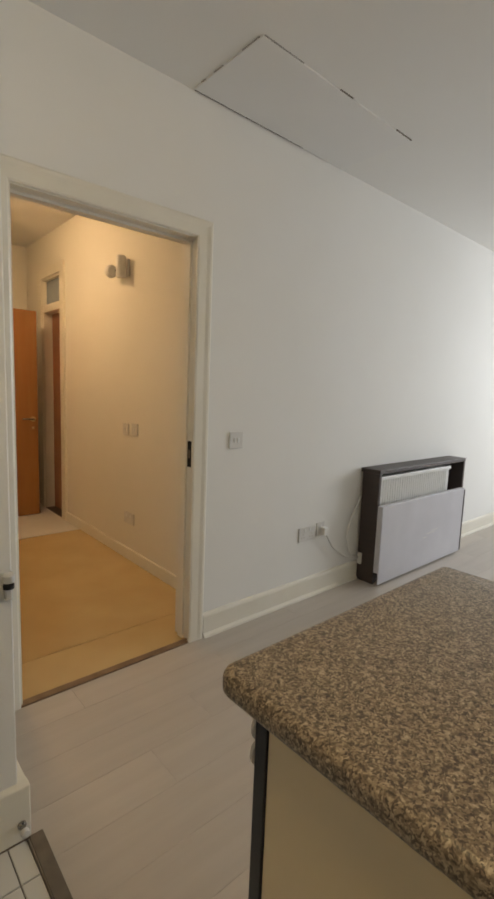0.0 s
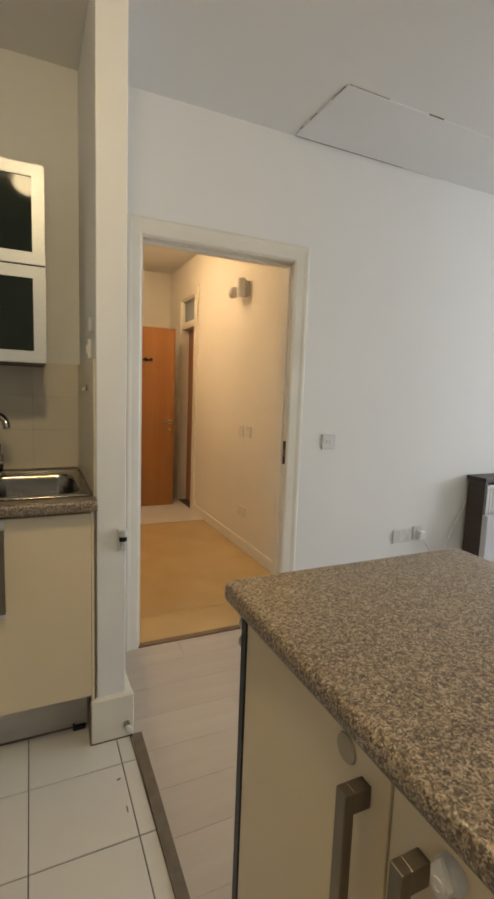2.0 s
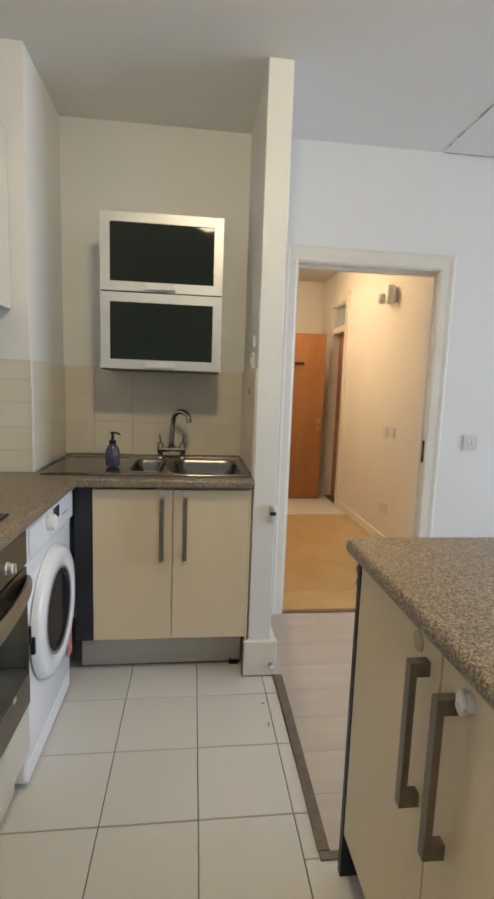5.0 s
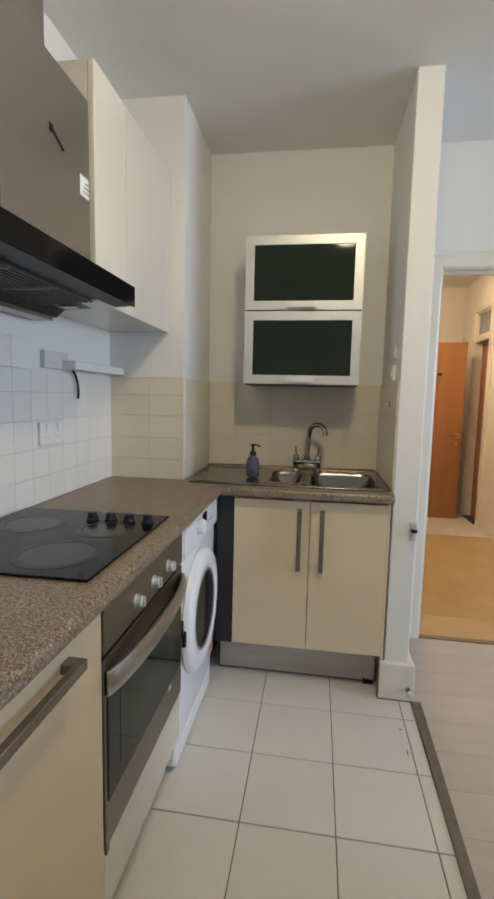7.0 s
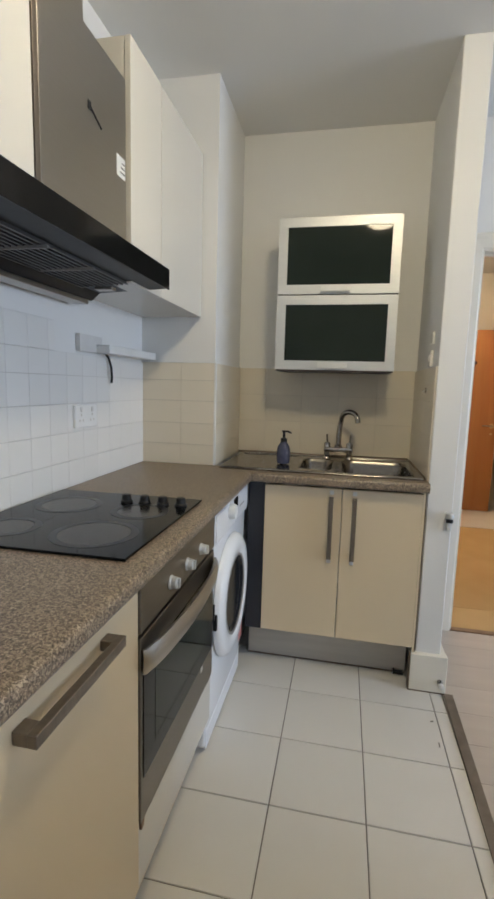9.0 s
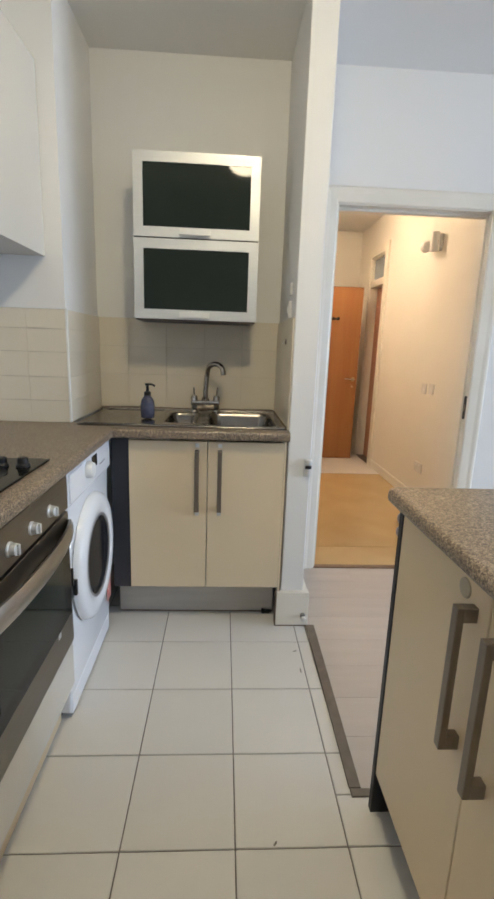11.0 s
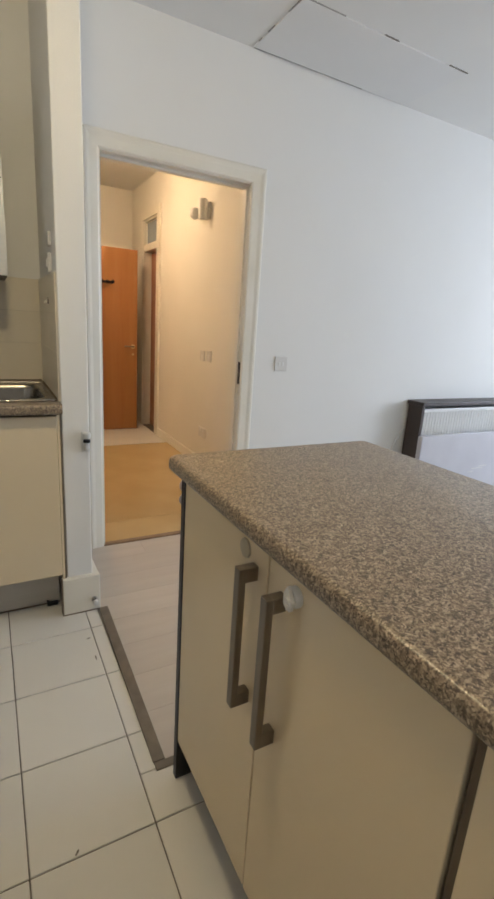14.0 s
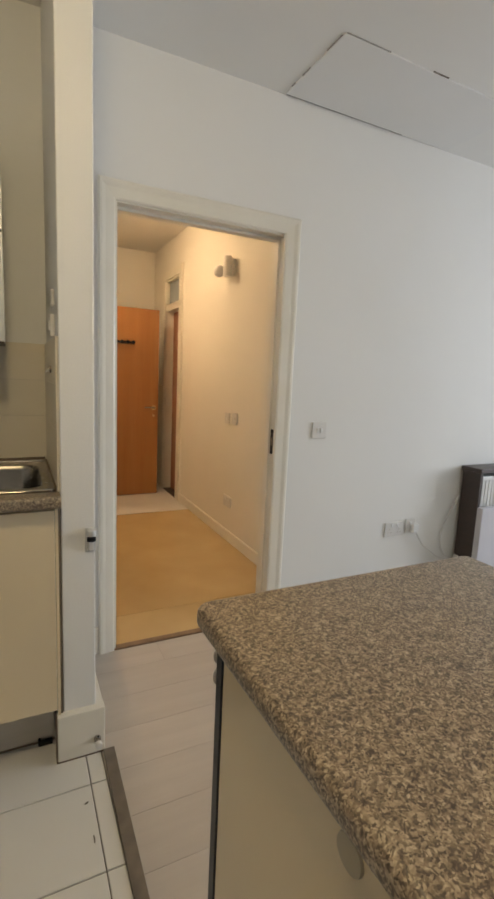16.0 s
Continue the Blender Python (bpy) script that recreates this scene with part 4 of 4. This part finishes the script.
for (x0, x1, y0, y1, r), depth in (((-0.258, -0.100, 1.455, 1.790, 0.045), 0.10), ((-0.062, 0.256, 1.405, 1.800, 0.055), 0.15)):
    own = bmesh.new()
    last = None
    for inset, z in ((0.0, ZS), (0.004, ZS - 0.004), (0.008, ZS - 0.02), (0.016, ZS - depth + 0.02), (0.035, ZS - depth)):
        vs = [own.verts.new((x, y, z)) for x, y in rounded(x0 + inset, x1 - inset, y0 + inset, y1 - inset, r)]
        if last:
            for k in range(len(vs)):
                j = (k + 1) % len(vs)
                own.faces.new((last[k], last[j], vs[j], vs[k]))
        last = vs
    own.faces.new(last)
    bw = part("bowl", own, M_SINK, sink, smooth=True)
    part("waste", lathe([(0.036, 0), (0.036, 0.003), (0.028, 0.004), (0.024, 0.001), (0.003, 0.001)], ((x0 + x1) / 2, (y0 + y1) / 2, ZS - depth), "z", 20), M_CHROME, bw, smooth=True)
part("drainer_lip", boxes((-0.590, -0.300, 1.836, 1.846, ZS - 0.001, ZS + 0.003), (-0.590, -0.300, 1.400, 1.406, ZS - 0.001, ZS + 0.002), bev=0.001), M_SINK, sink)
part("rim", tube([(-0.60, 1.372, ZS), (0.280, 1.372, ZS)], 0.004, 8), M_CHROME, sink, smooth=True)
part("rim", tube([(-0.60, 1.888, ZS), (0.280, 1.888, ZS)], 0.004, 8), M_CHROME, sink, smooth=True)
seal = thing("sealant_bead", (-0.16, 1.93, WT), "dirty sealant line behind the sink", "sealant")
part("bead", tube([(-0.64, 1.926, WT + 0.005), (-0.40, 1.924, WT + 0.008), (-0.25, 1.926, WT + 0.004), (0.02, 1.926, WT + 0.006), (0.286, 1.924, WT + 0.009)], 0.007, 8), M_GRIMESHADE, seal, smooth=True)
part("side_bead", tube([(0.289, 1.90, WT + 0.007), (0.290, 1.62, WT + 0.005), (0.290, 1.40, WT + 0.005)], 0.005, 8), M_GRIMESHADE, seal, smooth=True)

tap = thing("mixer_tap", (-0.082, 1.845, ZS), "chrome swan-neck mixer tap with two levers", "tap")
tx, ty = -0.082, 1.845
part("bridge", boxes((tx - 0.075, tx + 0.075, ty - 0.018, ty + 0.018, ZS + 0.032, ZS + 0.060), bev=0.007), M_CHROME, tap, smooth=True)
for dx in (-0.058, 0.058):
    part("leg", lathe([(0.024, 0), (0.022, 0.008), (0.015, 0.014), (0.015, 0.036)], (tx + dx, ty, ZS), "z", 20), M_CHROME, tap, smooth=True)
    hd = part("valve", lathe([(0.017, 0.056), (0.017, 0.078), (0.013, 0.084), (0.003, 0.085)], (tx + dx, ty, ZS), "z", 20), M_CHROME, tap, smooth=True)
    part("lever", tube([(tx + dx, ty, ZS + 0.082), (tx + dx * 1.03, ty - 0.002, ZS + 0.105), (tx + dx * 1.06, ty - 0.004, ZS + 0.128)], 0.0042, 10), M_CHROME, hd, smooth=True)
neck = [(tx, ty, ZS + 0.055), (tx + 0.001, ty, ZS + 0.11), (tx + 0.004, ty, ZS + 0.17), (tx + 0.008, ty - 0.002, ZS + 0.20)]
neck += [(tx + 0.050 - 0.040 * math.cos(radians(a)), ty - 0.004 - 0.0004 * a, ZS + 0.210 + 0.040 * math.sin(radians(a))) for a in range(10, 171, 16)]
neck.append((neck[-1][0] + 0.003, neck[-1][1] - 0.004, neck[-1][2] - 0.020))
part("spout", tube(neck, 0.0135, 14), M_CHROME, tap, smooth=True)
part("collar", lathe([(0.020, 0.058), (0.020, 0.070), (0.014, 0.076)], (tx, ty, ZS), "z", 20), M_CHROME, tap, smooth=True)

soap = thing("soap_dispenser", (-0.337, 1.55, ZS), "clear blue liquid soap bottle with black pump", "soap bottle")
sx, sy = -0.337, 1.55
sb = lathe([(0.020, 0.0), (0.030, 0.004), (0.032, 0.02), (0.033, 0.06), (0.028, 0.085), (0.016, 0.102), (0.013, 0.106)], (sx, sy, ZS + 0.003), "z", 24)
part("bottle", sb, M_SOAP, soap, "blue bottle", smooth=True)
pm = part("pump", lathe([(0.016, 0.106), (0.016, 0.122), (0.007, 0.125), (0.006, 0.150), (0.011, 0.152), (0.011, 0.160), (0.003, 0.161)], (sx, sy, ZS + 0.003), "z", 18), M_BLACK, soap, "black pump", smooth=True)
part("nozzle", tube([(sx, sy, ZS + 0.159), (sx + 0.02, sy - 0.01, ZS + 0.160), (sx + 0.036, sy - 0.018, ZS + 0.154)], 0.0045, 8), M_BLACK, pm, smooth=True)

# ---------------------------------------------------------------- wall cabinet with two flaps
fc = thing("flap_cabinet", (-0.125, 1.78, 1.385), "wall cabinet with two aluminium framed smoked glass flaps", "wall cabinet")
ux0, ux1, uy = -0.408, 0.156, 1.652
part("carcass", box(ux0 + 0.004, ux1 - 0.004, uy + 0.024, YW, 1.389, 2.090, bev=0.001), M_ALU, fc)
# Near-black strip that paints the shade in the gap between the flaps.
part("flap_gap_shade", box(ux0 + 0.002, ux1 - 0.002, uy + 0.010, uy + 0.0235, 1.7375, 1.7445), M_DARK, fc, "dark strip painted as the shaded gap between the flaps")
part("bottom_panel", box(ux0 + 0.004, ux1 - 0.004, uy + 0.002, YW, 1.3815, 1.3872), M_WENGE, fc, "dark underside panel")
for z0, z1 in ((1.744, 2.092), (1.388, 1.738)):
    f = 0.043
    flap = part("flap_frame", boxes((ux0, ux0 + f, uy, uy + 0.021, z0, z1), (ux1 - f, ux1, uy, uy + 0.021, z0, z1),
        (ux0 + f, ux1 - f, uy, uy + 0.021, z0, z0 + f), (ux0 + f, ux1 - f, uy, uy + 0.021, z1 - f, z1)), M_ALU, fc, "satin aluminium flap frame")
    part("pane", box(ux0 + f, ux1 - f, uy + 0.005, uy + 0.011, z0 + f, z1 - f), M_SMOKED, flap, "dark smoked glass pane")
    hbx = part("handle", boxes((-0.200, -0.062, uy - 0.024, uy - 0.018, z0 + 0.008, z0 + 0.034), (-0.200, -0.062, uy - 0.018, uy, z0 + 0.029, z0 + 0.034), bev=0.001), M_HANDLE, flap, "lipped aluminium handle")

# wall cabinets beside the hood
wc = thing("wall_cabinet", (-0.86, 1.05, 1.605), "white gloss two-door wall cabinet", "wall cabinet", "hob wall cabinets")
part("carcass", box(XL + 0.001, -0.741, 0.708, 1.425, 1.605, 2.29, bev=0.001), M_WHITEGLOSS, wc)
part("door", box(-0.739, -0.720, 0.708, 0.944, 1.603, 2.292, bev=0.002), M_WHITEGLOSS, wc)
part("door", box(-0.739, -0.720, 0.948, 1.425, 1.603, 2.292, bev=0.002), M_WHITEGLOSS, wc)
wc2 = thing("wall_cabinet", (-0.86, -0.2, 1.70), "white gloss wall cabinet above the cooker hood", "wall cabinet", "hob wall cabinets")
part("carcass", box(XL + 0.001, -0.731, -0.55, 0.236, 1.690, 2.45, bev=0.001), M_WHITEGLOSS, wc2)
part("door", box(-0.729, -0.710, -0.55, 0.236, 1.688, 2.452, bev=0.002), M_WHITEGLOSS, wc2)

# cooker hood
hood = thing("cooker_hood", (-0.85, 0.45, 1.6), "cooker hood with black glass base and steel chimney", "cooker hood")
part("steel_box", box(XL + 0.001, -0.733, 0.286, 0.686, 1.672, 2.158, bev=0.002), M_STEEL, hood)
face = part("front_plate", box(-0.733, -0.728, 0.284, 0.690, 1.672, 2.160, bev=0.001), M_STEEL, hood, "brushed steel front plate")
part("plate_edge", box(-0.760, -0.7285, 0.268, 0.2835, 1.672, 2.30, bev=0.001), M_BRONZE, hood, "bronze edge strip")
# Added dark filler: paints the shadow gap between wall cabinet and steel.
part("shadow_filler", box(XL + 0.001, -0.765, 0.2365, 0.2675, 1.672, 2.45), M_DARK, hood, "dark filler painted as the shadow gap beside the steel")
part("chimney", box(XL + 0.001, -0.745, 0.300, 0.496, 2.158, ZC, bev=0.002), M_STEEL, hood)
part("badge", tube([(-0.7275, 0.488, 1.985), (-0.7275, 0.505, 1.977), (-0.7275, 0.545, 1.958)], 0.003, 6), M_BLACK, face, "small dark badge stroke")
part("badge_dot", box(-0.7285, -0.7262, 0.480, 0.494, 1.975, 1.995), M_BLACK, face)
lab = part("label_sticker", box(-0.7285, -0.7272, 0.632, 0.682, 1.884, 1.940), M_WHITEP, face, "white paper sticker")
for k in range(3):
    part("print_bar", box(-0.7275, -0.7266, 0.650 + 0.006 * k, 0.680, 1.896 + 0.013 * k, 1.900 + 0.013 * k), M_PRINT, lab)
own = bmesh.new()
prof = [(-0.655, 1.612), (-0.655, 1.670), (XL + 0.001, 1.670), (XL + 0.001, 1.575), (-0.93, 1.575), (-0.90, 1.600)]
for y in (-0.10, 0.842):
    own.faces.new([own.verts.new((x, y, z)) for x, z in prof])
own.verts.ensure_lookup_table()
n = len(prof)
for k in range(n):
    j = (k + 1) % n
    own.faces.new((own.verts[k], own.verts[j], own.verts[n + j], own.verts[n + k]))
hb0 = part("base", own, M_BLACK, hood, "black base")
part("glass_front", box(-0.655, -0.650, -0.10, 0.844, 1.608, 1.673, bev=0.001), M_BLACKGLASS, hood, "black glass front")
part("rear_strip", box(-0.985, -0.930, 0.04, 0.82, 1.560, 1.5745, bev=0.002), M_STEEL, hood, "steel rear strip")
for k in range(10):
    x = -0.893 + k * 0.0165
    part("filter_slat", box(x, x + 0.006, 0.06, 0.72, 1.5925 + (x + 0.90) * 0.05, 1.602 + (x + 0.90) * 0.05), M_SLAT, hb0)
for y in (0.30, 0.50):
    part("filter_bar", box(-0.895, -0.73, y, y + 0.008, 1.593, 1.600), M_PRINT, hb0)
part("filter_handle", boxes((-0.86, -0.80, 0.735, 0.765, 1.590, 1.600), bev=0.002), M_STEEL, hb0)

# rail, socket and cable on the tiles
rail2 = thing("wall_rail", (-0.98, 1.14, 1.41), "white plastic wall rail shelf on the tiles", "rail")
part("back_plate", box(XL + 0.001, XL + 0.020, 0.862, 1.02, 1.408, 1.470, bev=0.002), M_PLATE, rail2)
part("ledge", box(XL + 0.012, XL + 0.075, 0.975, 1.418, 1.408, 1.440, bev=0.003), M_WHITEP, rail2)
cab = thing("cable_end", (-0.99, 1.07, 1.35), "short black cable hanging from the wall rail", "cable")
part("cable", tube([(XL + 0.02, 1.045, 1.412), (XL + 0.022, 1.065, 1.395), (XL + 0.022, 1.085, 1.36), (XL + 0.022, 1.09, 1.32), (XL + 0.018, 1.093, 1.298)], 0.005, 8), M_BLACK, cab, smooth=True)
ks = thing("kitchen_socket", (XL, 0.90, 1.175), "white double socket on the tiled splashback", "socket")
part("faceplate", box(XL + 0.008, XL + 0.020, 0.824, 0.974, 1.134, 1.216, bev=0.003), M_WHITEP, ks)
for y in (0.862, 0.936):
    part("switch_rocker", box(XL + 0.019, XL + 0.023, y - 0.006, y + 0.006, 1.190, 1.208, bev=0.001), M_PLATE, ks)
    for dy, dz in ((0, 1.180), (-0.011, 1.160), (0.011, 1.160)):
        part("pin_slot", box(XL + 0.0185, XL + 0.0205, y + dy - 0.003, y + dy + 0.003, dz - 0.004, dz + 0.004), M_GREY, ks)

# ---------------------------------------------------------------- floor strips
own = prism([(0.424, 1.335), (0.411, 0.498), (0.447, 0.498), (0.462, 1.335)], -0.01, 0.006, bev=0.002, seg=2)
structure("threshold_strip", own, M_STRIP, "taupe metal strip between tiles and laminate", "threshold")
structure("threshold_strip_end", prism([(0.413, 0.496), (0.413, 0.470), (1.08, 0.470), (1.08, 0.496)], -0.01, 0.0055, bev=0.002, seg=2), M_STRIP, "taupe metal strip running under the island end", "threshold")

# ---------------------------------------------------------------- pieces: wall tiles, floor tiles, planks
def tile_bed(name, parent, x0, x1, y0, y1, z0, z1, material):
    return part(name, box(x0, x1, y0, y1, z0, z1), material, parent)


tile_bed("grout", wall_west, XL, XL + 0.004, -1.15, 0.84, WT, 1.398, M_WGROUT)
tile_bed("grout", wall_west, XL, XL + 0.004, 0.84, 1.43, WT, 1.398, M_WGROUT2)
tile_bed("grout", wall_west, XL, XL + 0.004, -0.40, 0.732, 1.398, 1.497, M_WGROUT)
tile_bed("grout", wall_riser, XL, -0.652, 1.426, 1.43, WT, 1.400, M_BGROUT)
tile_bed("grout", wall_riser, -0.652, -0.648, 1.426, YW, WT, 1.400, M_BGROUT2)
tile_bed("grout", wall_north, -0.652, 0.300, YW - 0.004, YW, WT, 1.400, M_BGROUT2)
tile_bed("grout", wall_partition, 0.296, 0.300, 1.362, YW, WT, 1.400, M_BGROUT2)
zs = [WT, 1.021, 1.121, 1.222, 1.320, 1.398]
ys = [1.430, 1.294] + [1.194 - 0.1 * k for k in range(24)]
J, JV = 0.0011, 0.0005
for a, b in zip(zs, zs[1:]):
    for y1, y0 in zip(ys, ys[1:]):
        if y0 > -1.15:
            piece("tile", wall_west, M_WTILE, XL + 0.002, XL + 0.008, y0 + JV, y1 - JV, a + J, b - J, bev=0.0005)
for y1, y0 in zip(ys, ys[1:]):
    if y1 < 0.80 and y0 > -0.42:
        piece("tile", wall_west, M_WTILE, XL + 0.002, XL + 0.008, y0 + JV, min(y1, 0.732) - JV, 1.398 + J, 1.497 - J)
zb = [WT, 1.021, 1.121, 1.225, 1.320, 1.400]
for a, b in zip(zb, zb[1:]):
    for x0, x1 in ((XL + 0.008, -0.812), (-0.812, -0.652)):
        piece("tile", wall_riser, M_BTILE, x0 + 0.0002, x1 - 0.0002, 1.422, 1.428, a + 0.0010, b - 0.0010, bev=0.0002)
    piece("tile", wall_riser, M_BTILE, -0.650, -0.644, 1.430, 1.690, a + 0.0005, b - 0.0005, bev=0.0002)
    piece("tile", wall_riser, M_BTILE, -0.650, -0.644, 1.691, YW - 0.008, a + 0.0005, b - 0.0005, bev=0.0002)
tile_trim = part("tile_trim", box(-0.652, -0.642, 1.420, 1.430, WT, 1.404, bev=0.002), M_WHITEP, wall_riser, "white plastic tile trim")
part("tile_trim", box(XL + 0.008, -0.652, 1.420, 1.430, 1.400, 1.405), M_WHITEP, wall_riser)
part("tile_trim", box(-0.652, -0.643, 1.430, YW, 1.400, 1.405), M_WHITEP, wall_riser)
zn = [WT, 1.112, 1.256, 1.400]
xn = [-0.644, -0.495, -0.295, -0.095, 0.105, 0.294]
for a, b in zip(zn, zn[1:]):
    for x0, x1 in zip(xn, xn[1:]):
        piece("tile", wall_north, M_BTILE, x0 + 0.0008, x1 - 0.0008, YW - 0.008, YW - 0.002, a + 0.0008, b - 0.0008, bev=0.0002)
    for y0, y1 in ((1.364, 1.56), (1.56, 1.76), (1.76, YW - 0.008)):
        piece("tile", wall_partition, M_BTILE, 0.292, 0.298, y0 + 0.0003, y1 - 0.0003, a + 0.0003, b - 0.0003, bev=0.0002)

bed = part("grout", boxes((XL, 0.418, YB, YW, -0.012, -0.004), (0.418, 1.10, YB, 0.48, -0.012, -0.004)), M_GROUT, floor)
xt = [-1.01, -0.825, -0.527, -0.229, 0.069, 0.367, 0.665, 0.963, 1.085]
yt = [1.94, 1.504] + [1.211 - 0.2925 * k for k in range(13)] + [-2.70]
G = 0.0018
for x0, x1 in zip(xt, xt[1:]):
    for y1, y0 in zip(yt, yt[1:]):
        if x0 >= 0.36:
            if y0 >= 0.48 or y1 > 0.9:
                if x0 > 0.6:
                    continue
                piece("floor_tile", floor, M_TILE, x0 + G, 0.416, y0 + G, y1 - G, -0.009, 0.0)
                continue
            if y1 > 0.48:
                if x0 > 0.6:
                    piece("floor_tile", floor, M_TILE, x0 + G, x1 - G, y0 + G, 0.479, -0.009, 0.0)
                else:
                    piece("floor_tile", floor, M_TILE, x0 + G, 0.416, 0.482, y1 - G, -0.009, 0.0)
                    piece("floor_tile", floor, M_TILE, x0 + G, x1 - G, y0 + G, 0.479, -0.009, 0.0)
                continue
        if x0 > 0.6 and y1 > 0.48:
            continue
        piece("floor_tile", floor, M_TILE, x0 + G, x1 - G, y0 + G, y1 - G, -0.009, 0.0)

rows = [1.928, 1.77, 1.59, 1.41, 1.23, 1.05, 0.87, 0.69, 0.485] + [0.485 - 0.18 * k for k in range(1, 18)] + [YB]
for k, (y1, y0) in enumerate(zip(rows, rows[1:])):
    x = 0.420 if y0 > 0.48 else 1.090
    end = x + 0.35 + 0.47 * ((k * 37) % 10) / 5
    while x < XR - 0.02:
        e = min(end, XR)
        piece("plank", floor, M_PLANK, x + 0.0003, e - 0.0003, y0 + 0.0003, y1 - 0.0003, -0.011, 0.0, bev=0.0004)
        x, end = e, e + 1.29
for y0, y1 in ((1.967, 2.245), (2.245, 4.10)):
    piece("vinyl_sheet", hall_floor, M_HALLFLOOR, 0.411, 1.689, y0 + 0.0015, y1 - 0.0015, -0.007, 0.0, bev=0.0008)
piece("vinyl_sheet", hall_floor, M_PALEFLOOR, 0.41, 1.69, 4.104, HY, -0.007, 0.0015)

# worn spots on the floor tiles
for x, y, a, b, turn in ((0.345, 1.146, 0.016, 0.007, 20), (0.175, 0.345, 0.016, 0.006, 50), (0.350, 1.02, 0.005, 0.03, 0)):
    c, sn = math.cos(radians(turn)), math.sin(radians(turn))
    pts = [(x + c * u * a - sn * v * b, y + sn * u * a + c * v * b) for u, v in ((-0.5, -0.3), (0.1, -0.5), (0.5, 0.0), (0.3, 0.5), (-0.4, 0.4))]
    part("chip", prism(pts, -0.001, 0.0006), M_GROUT, floor, "dark chip in a floor tile")
